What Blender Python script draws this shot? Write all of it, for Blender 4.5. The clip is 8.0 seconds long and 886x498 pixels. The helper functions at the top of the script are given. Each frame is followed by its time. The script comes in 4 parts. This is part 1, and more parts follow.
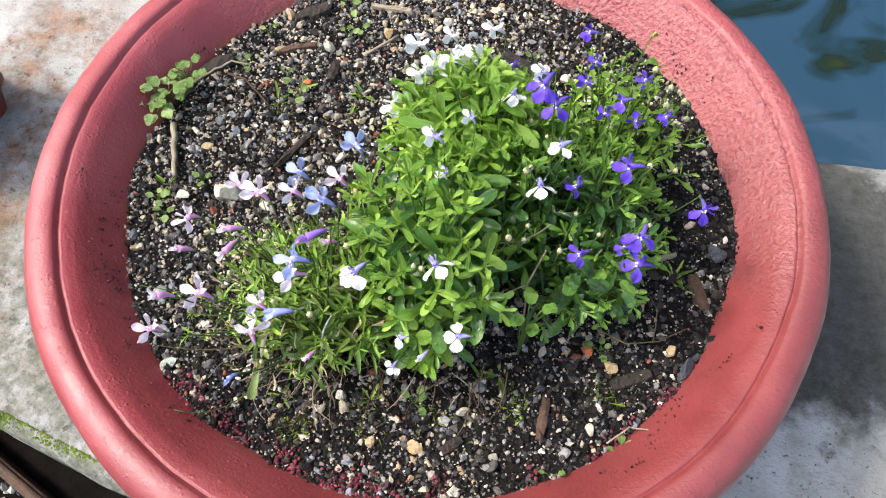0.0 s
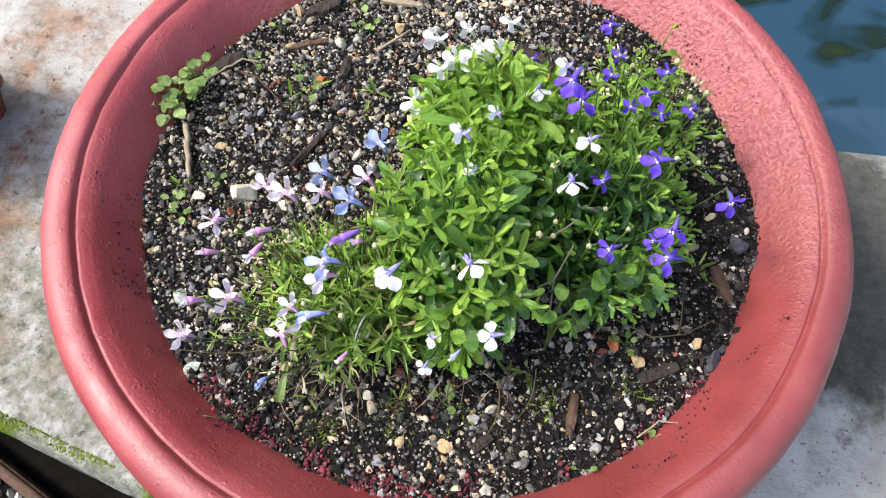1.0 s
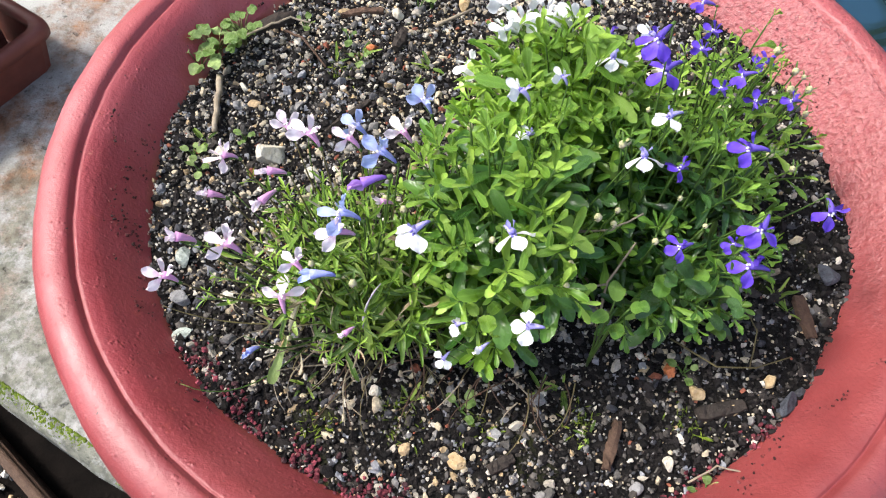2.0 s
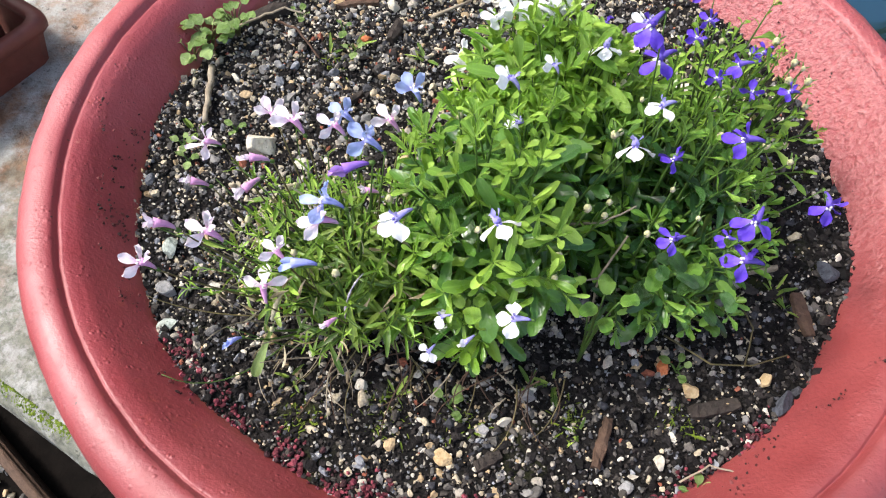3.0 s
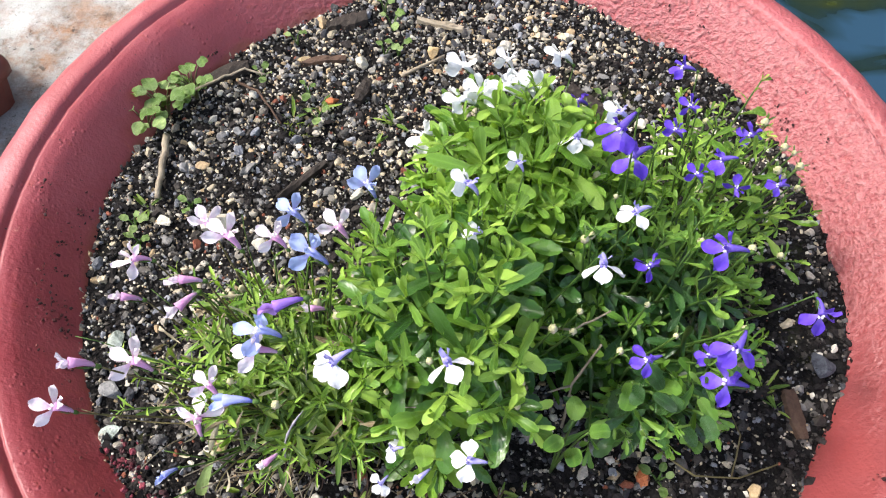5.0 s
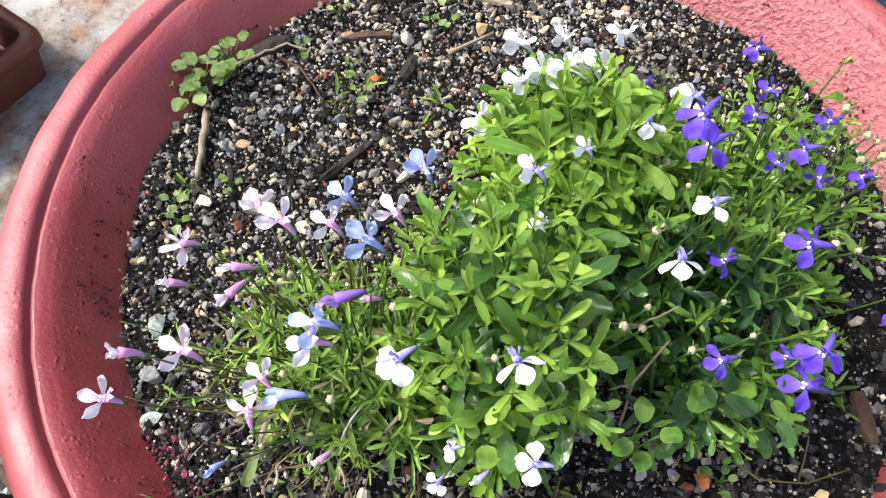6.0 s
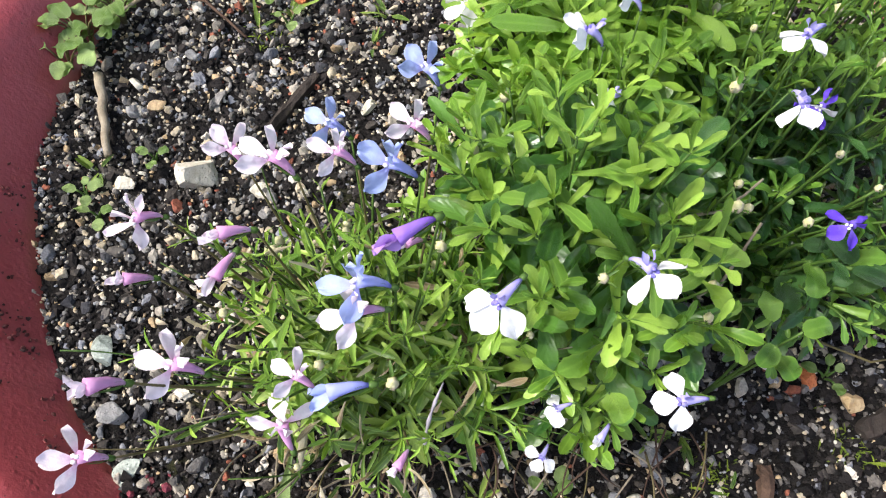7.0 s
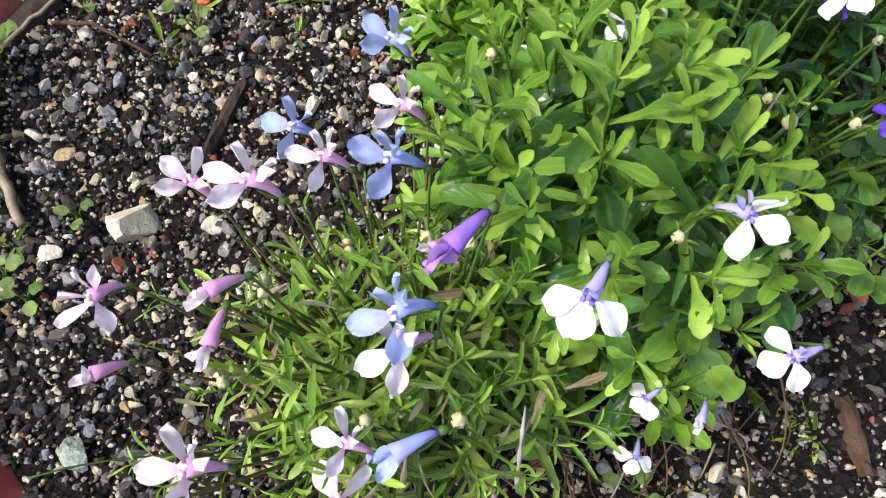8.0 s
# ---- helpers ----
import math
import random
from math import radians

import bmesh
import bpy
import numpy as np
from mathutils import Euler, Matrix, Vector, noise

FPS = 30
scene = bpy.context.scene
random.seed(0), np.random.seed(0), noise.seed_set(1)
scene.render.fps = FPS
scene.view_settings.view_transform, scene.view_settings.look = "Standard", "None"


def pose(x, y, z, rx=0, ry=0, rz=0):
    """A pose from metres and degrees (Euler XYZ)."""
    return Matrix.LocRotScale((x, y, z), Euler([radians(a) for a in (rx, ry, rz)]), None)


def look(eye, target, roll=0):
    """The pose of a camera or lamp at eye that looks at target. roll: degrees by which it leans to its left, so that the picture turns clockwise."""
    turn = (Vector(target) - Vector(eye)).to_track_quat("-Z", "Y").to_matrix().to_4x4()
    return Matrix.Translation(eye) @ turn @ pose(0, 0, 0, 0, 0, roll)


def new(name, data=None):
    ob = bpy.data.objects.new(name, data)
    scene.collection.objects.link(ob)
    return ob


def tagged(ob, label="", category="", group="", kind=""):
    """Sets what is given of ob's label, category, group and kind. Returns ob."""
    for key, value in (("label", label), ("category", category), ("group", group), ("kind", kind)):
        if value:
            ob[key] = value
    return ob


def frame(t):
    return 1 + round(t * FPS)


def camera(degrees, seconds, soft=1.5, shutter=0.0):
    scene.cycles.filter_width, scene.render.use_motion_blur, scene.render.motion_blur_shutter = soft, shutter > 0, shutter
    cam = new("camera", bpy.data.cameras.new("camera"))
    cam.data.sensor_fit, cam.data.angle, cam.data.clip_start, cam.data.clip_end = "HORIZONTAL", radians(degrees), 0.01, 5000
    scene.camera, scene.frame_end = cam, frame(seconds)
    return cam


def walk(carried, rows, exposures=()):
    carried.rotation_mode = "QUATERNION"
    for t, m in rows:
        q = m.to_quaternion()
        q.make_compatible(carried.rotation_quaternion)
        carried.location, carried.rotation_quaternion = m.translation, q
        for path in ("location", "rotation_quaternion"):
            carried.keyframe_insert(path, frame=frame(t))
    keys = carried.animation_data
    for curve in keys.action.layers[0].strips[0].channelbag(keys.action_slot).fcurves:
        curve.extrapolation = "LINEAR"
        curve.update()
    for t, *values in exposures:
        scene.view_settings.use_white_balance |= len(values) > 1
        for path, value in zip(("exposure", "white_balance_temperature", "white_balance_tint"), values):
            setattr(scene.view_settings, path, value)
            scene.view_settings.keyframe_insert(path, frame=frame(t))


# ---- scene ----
cam = camera(63.25, 8.0, 1.15)
PATH = [
    (0, (0.0253, -0.2469, 0.5538), (-0.0343, 0.6573, -1.2291), 0.33),
    (0.5, (0.0055, -0.2516, 0.5577), (-0.0221, 0.6546, -1.225), 2.08),
    (1, (0.0037, -0.2439, 0.5522), (-0.0193, 0.6425, -1.2405), 1.20),
    (1.5, (0.007, -0.2472, 0.5094), (-0.0229, 0.6357, -1.2849), 4.10),
    (1.7, (0.0066, -0.2481, 0.4963), (-0.0914, 0.7219, -1.25), 2.88),
    (2.8, (0.0182, -0.2477, 0.4815), (-0.1717, 0.7539, -1.2392), 0.78),
    (3, (0.0178, -0.2474, 0.4797), (-0.1584, 0.745, -1.2477), 1.05),
    (3.5, (0.0307, -0.2304, 0.483), (-0.138, 0.7419, -1.2566), -1.45),
    (4, (0.0334, -0.2044, 0.4876), (-0.13, 0.7823, -1.2444), -1.83),
    (4.2, (0.0366, -0.1979, 0.49), (-0.1227, 0.7912, -1.2411), -1.52),
    (5.3, (0.0195, -0.1859, 0.48), (-0.1923, 0.772, -1.2628), -0.44),
    (5.5, (0.0135, -0.1839, 0.4812), (-0.2112, 0.7692, -1.2627), -0.84),
    (6, (0.0085, -0.1809, 0.4712), (-0.2142, 0.7249, -1.298), -1.69),
    (6.5, (-0.0118, -0.1822, 0.4414), (-0.1778, 0.6903, -1.3506), -1.60),
    (7, (-0.0398, -0.1697, 0.4074), (0.022, 0.6897, -1.3975), 2.49),
    (7.5, (-0.0554, -0.1586, 0.3886), (0.1483, 0.6685, -1.4209), 1.61),
    (8, (-0.0608, -0.1487, 0.3779), (0.1883, 0.6441, -1.4413), 1.65),
]
walk(cam, [(t, look(eye, target, roll)) for t, eye, target, roll in PATH], [(0.0, 1.34), (3.5, 1.36), (5.5, 1.40), (6.5, 1.40), (8.0, 1.09)])

# ---- sky and sun ----
SUN_FROM = Vector((-0.62, 0.03, 0.78)).normalized()
world = bpy.data.worlds.new("world")
scene.world = world
world.use_nodes = True
wt = world.node_tree
sky = wt.nodes.new("ShaderNodeTexSky")
sky.sky_type = "NISHITA"
sky.sun_disc = False
sky.sun_elevation = math.asin(SUN_FROM.z)
sky.sun_rotation = math.atan2(SUN_FROM.x, SUN_FROM.y) % (2 * math.pi)
sky.dust_density = 3.0
haze = wt.nodes.new("ShaderNodeHueSaturation")
haze.inputs["Saturation"].default_value = 0.80
wt.links.new(sky.outputs[0], haze.inputs["Color"])
wt.links.new(haze.outputs[0], wt.nodes["Background"].inputs[0])
wt.nodes["Background"].inputs[1].default_value = 0.15
sun_data = bpy.data.lights.new("sun", "SUN")
sun_data.energy, sun_data.angle, sun_data.color = 2.1, radians(10), (1.0, 0.95, 0.89)
sun = new("sun", sun_data)
sun.matrix_world = look(SUN_FROM * 5, (0, 0, 0))


# ---- materials ----
class Nodes:
    """A principled material and short calls to add nodes to it."""

    def __init__(self, name, rough=0.8, spec=0.3):
        self.m = bpy.data.materials.new(name)
        self.m.use_nodes = True
        self.t = self.m.node_tree
        self.b = self.t.nodes["Principled BSDF"]
        self.b.inputs["Roughness"].default_value = rough
        self.b.inputs["Specular IOR Level"].default_value = spec
        self.c = self.t.nodes.new("ShaderNodeTexCoord")

    def node(self, kind, **sets):
        n = self.t.nodes.new(kind)
        for k, v in sets.items():
            n.inputs[k.replace("_", " ")].default_value = v
        return n

    def link(self, a, b):
        self.t.links.new(a, b)

    def noise(self, scale, detail=4.0, rough=0.6, coord="Object"):
        n = self.node("ShaderNodeTexNoise", Scale=scale, Detail=detail, Roughness=rough)
        self.link(self.c.outputs[coord], n.inputs["Vector"])
        return n.outputs["Fac"]

    def cells(self, scale, feature="F1"):
        n = self.node("ShaderNodeTexVoronoi", Scale=scale)
        n.feature = feature
        self.link(self.c.outputs["Object"], n.inputs["Vector"])
        return n.outputs["Distance"]

    def ramp(self, fac, stops, smooth=False):
        n = self.t.nodes.new("ShaderNodeValToRGB")
        e = n.color_ramp.elements
        while len(e) < len(stops):
            e.new(0.5)
        for k, (p, c) in zip(e, stops):
            k.position, k.color = p, (*c, 1) if len(c) == 3 else c
        self.link(fac, n.inputs[0])
        return n.outputs[0]

    def mask(self, fac, lo, hi):
        return self.ramp(fac, [(lo, (0, 0, 0)), (hi, (1, 1, 1))])

    def math(self, op, a, b=0.5):
        n = self.t.nodes.new("ShaderNodeMath")
        n.operation = op
        for k, v in ((0, a), (1, b)):
            if isinstance(v, (int, float)):
                n.inputs[k].default_value = v
            else:
                self.link(v, n.inputs[k])
        return n.outputs[0]

    def mix(self, fac, a, b, blend="MIX"):
        n = self.t.nodes.new("ShaderNodeMix")
        n.data_type, n.blend_type = "RGBA", blend
        for k, v in ((0, fac), (6, a), (7, b)):
            if isinstance(v, tuple):
                n.inputs[k].default_value = (*v, 1)
            elif isinstance(v, (int, float)):
                n.inputs[k].default_value = v
            else:
                self.link(v, n.inputs[k])
        return n.outputs[2]

    def bump(self, height, depth, strength=1.0, before=None):
        n = self.node("ShaderNodeBump", Strength=strength, Distance=depth)
        self.link(height, n.inputs["Height"])
        if before:
            self.link(before, n.inputs["Normal"])
        self.link(n.outputs[0], self.b.inputs["Normal"])
        return n.outputs[0]

    def base(self, colour):
        if isinstance(colour, tuple):
            self.b.inputs["Base Color"].default_value = (*colour, 1)
        else:
            self.link(colour, self.b.inputs["Base Color"])
        return self.m

    def random(self):
        """A number per object, and per loose piece within one mesh."""
        a = self.t.nodes.new("ShaderNodeObjectInfo").outputs["Random"]
        b = self.t.nodes.new("ShaderNodeNewGeometry").outputs["Random Per Island"]
        return self.math("FRACT", self.math("ADD", a, b))


def pot_paint(name, grit, gloss):
    k = Nodes(name, 0.5, 0.5)
    big = k.noise(14, 5)
    col = k.ramp(big, [(0.3, (0.235, 0.030, 0.036)), (0.5, (0.285, 0.045, 0.053)), (0.7, (0.34, 0.074, 0.082))])
    col = k.mix(k.mask(k.noise(160, 3), 0.62, 0.72), col, (0.30, 0.05, 0.045))
    col = k.mix(k.mask(k.noise(420, 2), 0.70, 0.76), col, (0.05, 0.02, 0.018))
    col = k.mix(k.mask(k.noise(70, 6, 0.75), 0.66, 0.74), col, (0.46, 0.19, 0.13))
    # rusty line that the wet soil has left on the wall
    sep = k.t.nodes.new("ShaderNodeSeparateXYZ")
    k.link(k.c.outputs["Object"], sep.inputs[0])
    level = k.math("ADD", sep.outputs[2], k.math("MULTIPLY", k.math("SUBTRACT", k.noise(30, 5), 0.5), 0.016))
    ring = k.ramp(k.math("MULTIPLY", k.math("SUBTRACT", level, 0.145), 50.0), [(0.30, (1, 1, 1)), (0.46, (0, 0, 0))])
    col = k.mix(k.math("MULTIPLY", ring, 0.6), col, (0.20, 0.050, 0.022))
    # front and right of the bowl: redder paint, its dimmer light mixed into the colour
    front = k.ramp(k.math("ADD", k.math("MULTIPLY", k.math("SUBTRACT", k.math("MULTIPLY", sep.outputs[0], 0.85), sep.outputs[1]), 3.0), k.math("MULTIPLY", k.noise(9, 4), 0.5)),
                   [(0.35, (0, 0, 0)), (0.85, (1, 1, 1))])
    col = k.mix(k.math("MULTIPLY", front, 0.88), col, k.ramp(k.noise(26, 5), [(0.35, (0.140, 0.021, 0.022)), (0.65, (0.205, 0.037, 0.036))]))
    # the side towards the pond is crusted and paler, the rest smooth
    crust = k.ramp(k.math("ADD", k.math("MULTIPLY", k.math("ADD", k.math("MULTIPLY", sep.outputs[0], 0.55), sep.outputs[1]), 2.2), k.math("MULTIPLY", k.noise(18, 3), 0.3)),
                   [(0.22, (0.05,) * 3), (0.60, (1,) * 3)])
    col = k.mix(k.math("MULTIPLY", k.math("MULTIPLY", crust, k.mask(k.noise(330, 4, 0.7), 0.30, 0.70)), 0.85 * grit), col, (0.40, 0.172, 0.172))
    n = k.bump(k.noise(38, 4), 0.0010, 0.3)
    fine = k.math("ADD", k.noise(330, 2, 0.5), k.math("MULTIPLY", k.noise(900, 2), 0.3))
    n = k.bump(k.math("MULTIPLY", fine, crust), 0.0042 * grit, 0.9, n)
    drops = k.ramp(k.cells(120), [(0.0, (1, 1, 1)), (0.22, (0, 0, 0))])
    n = k.bump(k.math("MULTIPLY", drops, k.mask(k.noise(25, 3), 0.5, 0.6)), 0.0006, 0.5, n)
    k.link(k.ramp(k.noise(60, 3), [(0.3, (gloss,) * 3), (0.7, (gloss + 0.2,) * 3)]), k.b.inputs["Roughness"])
    # small lumps and pits under the paint
    lumps = k.ramp(k.cells(290), [(0.0, (1, 1, 1)), (0.34, (0, 0, 0))])
    n = k.bump(k.math("MULTIPLY", lumps, k.mask(k.noise(60, 5), 0.50, 0.60)), 0.0008, 0.6, n)
    k.bump(k.noise(520, 3), 0.0007, 0.55, n)
    k.b.inputs["Coat Weight"].default_value = 0.55 - 0.4 * grit
    k.b.inputs["Coat Roughness"].default_value = gloss + 0.12
    return k.base(col)


def concrete():
    k = Nodes("weathered_concrete", 0.75, 0.35)
    col = k.ramp(k.noise(9, 6, 0.65), [(0.3, (0.20, 0.195, 0.18)), (0.5, (0.32, 0.32, 0.305)), (0.7, (0.42, 0.43, 0.425))])
    col = k.mix(k.mask(k.noise(38, 5, 0.7), 0.56, 0.68), col, (0.13, 0.125, 0.11))
    col = k.mix(k.mask(k.noise(210, 2), 0.66, 0.74), col, (0.08, 0.075, 0.07))
    col = k.mix(k.mask(k.noise(4.3, 7, 0.7), 0.60, 0.72), col, (0.10, 0.11, 0.05))
    # rust that has run from iron things on the ledge
    spot = k.node("ShaderNodeVectorMath")
    spot.operation = "DISTANCE"
    spot.inputs[1].default_value = (-0.40, 0.10, 0)
    k.link(k.c.outputs["Object"], spot.inputs[0])
    near = k.ramp(spot.outputs["Value"], [(0.14, (1, 1, 1)), (0.27, (0, 0, 0))])
    wear = k.mask(k.noise(16, 7, 0.72), 0.44, 0.60)
    fac = k.math("MULTIPLY", near, wear)
    col = k.mix(fac, col, k.ramp(k.noise(60, 4), [(0.35, (0.065, 0.030, 0.015)), (0.6, (0.23, 0.12, 0.065))]))
    # a darker, mottled patch beside the pot
    dark_patch = k.node("ShaderNodeVectorMath")
    dark_patch.operation = "DISTANCE"
    dark_patch.inputs[1].default_value = (0.330, 0.040, 0)
    k.link(k.c.outputs["Object"], dark_patch.inputs[0])
    wob = k.math("ADD", dark_patch.outputs["Value"], k.math("MULTIPLY", k.math("SUBTRACT", k.noise(13, 6, 0.65), 0.5), 0.22))
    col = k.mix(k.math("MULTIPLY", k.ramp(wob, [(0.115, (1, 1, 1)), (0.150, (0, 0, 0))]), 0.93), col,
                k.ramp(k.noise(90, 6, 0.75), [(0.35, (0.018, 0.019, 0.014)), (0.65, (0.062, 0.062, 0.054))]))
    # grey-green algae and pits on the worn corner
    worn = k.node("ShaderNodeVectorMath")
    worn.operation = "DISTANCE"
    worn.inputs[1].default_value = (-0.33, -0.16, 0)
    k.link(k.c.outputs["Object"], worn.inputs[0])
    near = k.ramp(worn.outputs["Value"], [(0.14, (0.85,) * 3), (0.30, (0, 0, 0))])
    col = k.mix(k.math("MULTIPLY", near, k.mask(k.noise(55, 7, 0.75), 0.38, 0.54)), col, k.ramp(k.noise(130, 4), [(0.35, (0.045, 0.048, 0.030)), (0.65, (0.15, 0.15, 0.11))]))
    pits = k.mask(k.noise(95, 4, 0.7), 0.62, 0.70)
    col = k.mix(k.math("MULTIPLY", pits, 0.8), col, (0.055, 0.05, 0.042))
    n = k.bump(k.noise(30, 6), 0.006, 0.5)
    n = k.bump(k.math("MULTIPLY", pits, -1.0), 0.002, 0.7, n)
    k.bump(k.noise(330, 4), 0.0015, 0.8, n)
    return k.base(col)


def murky_water():
    k = Nodes("pond_water", 0.03, 0.5)
    # sky blue and dark reflections are painted into the colour, along with olive algae
    swirl = k.node("ShaderNodeTexNoise", Scale=5.5, Detail=3.0, Distortion=2.2)
    k.link(k.c.outputs["Object"], swirl.inputs["Vector"])
    col = k.ramp(swirl.outputs["Fac"], [(0.50, (0.020, 0.050, 0.085)), (0.55, (0.014, 0.034, 0.050)), (0.60, (0.010, 0.020, 0.018)), (0.70, (0.026, 0.034, 0.010))])
    n = k.bump(k.noise(7, 1), 0.012, 0.35)
    k.bump(k.noise(26, 2), 0.002, 0.3, n)
    return k.base(col)


def soil_dark():
    k = Nodes("potting_mix", 0.9, 0.10)
    col = k.ramp(k.noise(260, 5, 0.7), [(0.35, (0.005, 0.0048, 0.0046)), (0.55, (0.012, 0.0105, 0.0098)), (0.72, (0.021, 0.019, 0.018))])
    col = k.mix(k.mask(k.noise(22, 4), 0.62, 0.76), col, (0.030, 0.034, 0.010))
    n = k.bump(k.noise(150, 5, 0.7), 0.004, 0.9)
    k.bump(k.noise(700, 3), 0.001, 0.8, n)
    return k.base(col)


def grains(name, stops, rough=0.75, spec=0.35):
    k = Nodes(name, rough, spec)
    col = k.ramp(k.random(), stops)
    k.t.nodes[-1].color_ramp.interpolation = "CONSTANT"
    col = k.mix(0.55, col, k.ramp(k.noise(600, 4, 0.7), [(0.3, (0.25,) * 3), (0.7, (1.35, 1.3, 1.22))]), "MULTIPLY")
    k.bump(k.noise(900, 4), 0.0008, 0.9)
    return k.base(col)


def stone(name, a, b):
    k = Nodes(name, 0.8, 0.3)
    col = k.ramp(k.noise(240, 5, 0.7), [(0.32, a), (0.62, b)])
    col = k.mix(k.mask(k.noise(520, 3), 0.62, 0.70), col, tuple(v * 0.35 for v in a))
    k.bump(k.noise(420, 5), 0.0015, 0.8)
    return k.base(col)


def woody(name, a, b, rough=0.8):
    k = Nodes(name, rough, 0.3)
    grain = k.noise(520, 6, 0.75)
    col = k.mix(0.5, k.ramp(grain, [(0.3, a), (0.7, b)]), k.ramp(k.noise(140, 5), [(0.3, a), (0.7, b)]))
    k.bump(grain, 0.0012, 0.8)
    return k.base(col)


def leafy(name, dark, mid, light, glow=0.30, rough=0.30):
    """Leaf: a pale midrib and side veins on a blade that lets some light through."""
    k = Nodes(name, rough, 0.42)
    col = k.ramp(k.random(), [(0.0, dark), (0.45, mid), (0.85, light), (1.0, tuple(min(1, v * 1.5) for v in light))])
    sep = k.t.nodes.new("ShaderNodeSeparateXYZ")
    k.link(k.c.outputs["UV"], sep.inputs[0])
    side = k.math("ABSOLUTE", k.math("SUBTRACT", sep.outputs[1], 0.5))
    rib = k.ramp(side, [(0.0, (1, 1, 1)), (0.11, (0, 0, 0))])
    col = k.mix(k.math("MULTIPLY", rib, 0.30), col, tuple(min(1, v * 1.3 + 0.01) for v in light))
    col = k.mix(0.35, col, k.ramp(k.noise(190, 5, 0.65), [(0.3, (0.6, 0.66, 0.55)), (0.7, (1.35, 1.27, 1.2))]), "MULTIPLY")
    # paler towards the stalk and along the margin
    col = k.mix(k.ramp(sep.outputs[0], [(0.0, (0.55,) * 3), (0.5, (0, 0, 0))]), col, light)
    col = k.mix(k.ramp(side, [(0.36, (0, 0, 0)), (0.5, (0.60,) * 3)]), col, light)
    # side veins that run forward from the midrib
    slant = k.math("SUBTRACT", k.math("MULTIPLY", sep.outputs[0], 46.0), k.math("MULTIPLY", side, 26.0))
    vein = k.math("MULTIPLY", k.math("SINE", slant), 0.5)
    n = k.bump(vein, 0.0003, 0.15)
    k.bump(k.noise(150, 4), 0.0010, 0.5, n)
    k.link(k.ramp(k.noise(120, 3), [(0.35, (rough - 0.06,) * 3), (0.65, (rough + 0.16,) * 3)]), k.b.inputs["Roughness"])
    k.base(col)
    thin = k.t.nodes.new("ShaderNodeBsdfTranslucent")
    k.link(k.mix(0.6, col, (0.32, 0.52, 0.03)), thin.inputs[0])
    both = k.node("ShaderNodeMixShader", Fac=glow)
    k.link(k.b.outputs[0], both.inputs[1])
    k.link(thin.outputs[0], both.inputs[2])
    k.link(both.outputs[0], k.t.nodes["Material Output"].inputs[0])
    return k.m


def petal_paint(name, inner, outer, glow=0.3):
    k = Nodes(name, 0.55, 0.25)
    sep = k.t.nodes.new("ShaderNodeSeparateXYZ")
    k.link(k.c.outputs["UV"], sep.inputs[0])
    col = k.ramp(sep.outputs[0], [(0.05, inner), (0.45, outer)])
    col = k.mix(k.math("MULTIPLY", k.mask(k.noise(420, 4), 0.5, 0.7), 0.25), col, inner)
    col = k.mix(0.3, col, k.ramp(k.noise(300, 3), [(0.3, (0.75,) * 3), (0.7, (1.1,) * 3)]), "MULTIPLY")
    k.bump(k.noise(380, 4), 0.0007, 0.5)
    k.base(col)
    thin = k.t.nodes.new("ShaderNodeBsdfTranslucent")
    k.link(col, thin.inputs[0])
    both = k.node("ShaderNodeMixShader", Fac=glow)
    k.link(k.b.outputs[0], both.inputs[1])
    k.link(thin.outputs[0], both.inputs[2])
    k.link(both.outputs[0], k.t.nodes["Material Output"].inputs[0])
    return k.m


def plain(name, a, b, scale=120, rough=0.6, depth=0.0006):
    k = Nodes(name, rough, 0.35)
    k.bump(k.noise(scale * 3, 4), depth, 0.6)
    return k.base(k.ramp(k.noise(scale, 5), [(0.3, a), (0.7, b)]))


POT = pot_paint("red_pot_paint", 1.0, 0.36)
POT_RIM = pot_paint("smooth_red_pot_paint", 0.40, 0.42)
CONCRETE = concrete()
WATER = murky_water()
SOIL = soil_dark()
GRIT = grains("mixed_grit", [(0.0, (0.09, 0.085, 0.08)), (0.16, (0.20, 0.195, 0.19)), (0.32, (0.36, 0.33, 0.28)), (0.50, (0.50, 0.43, 0.31)), (0.66, (0.42, 0.31, 0.18)),
                             (0.74, (0.23, 0.24, 0.27)), (0.86, (0.62, 0.58, 0.50)), (0.965, (0.26, 0.085, 0.05))])
PEAT = grains("peat", [(0.0, (0.006, 0.0055, 0.0055)), (0.28, (0.015, 0.013, 0.013)), (0.52, (0.029, 0.025, 0.024)), (0.70, (0.056, 0.050, 0.045)), (0.84, (0.055, 0.056, 0.064)), (0.94, (0.12, 0.11, 0.10))], 0.75, 0.13)
RED_GRIT = grains("red_grit", [(0.0, (0.11, 0.018, 0.028)), (0.4, (0.24, 0.045, 0.068)), (0.75, (0.05, 0.018, 0.022))])
CRUMB = grains("soil_crumb", [(0.0, (0.03, 0.010, 0.010)), (0.4, (0.09, 0.022, 0.022)), (0.75, (0.16, 0.04, 0.04))])
PALE_STONE = stone("pale_stone", (0.42, 0.38, 0.28), (0.64, 0.60, 0.50))
TAN_STONE = stone("tan_stone", (0.30, 0.20, 0.09), (0.50, 0.38, 0.22))
GREY_STONE = stone("grey_stone", (0.15, 0.15, 0.15), (0.34, 0.33, 0.32))
SLATE = stone("slate_stone", (0.016, 0.018, 0.025), (0.07, 0.075, 0.09))
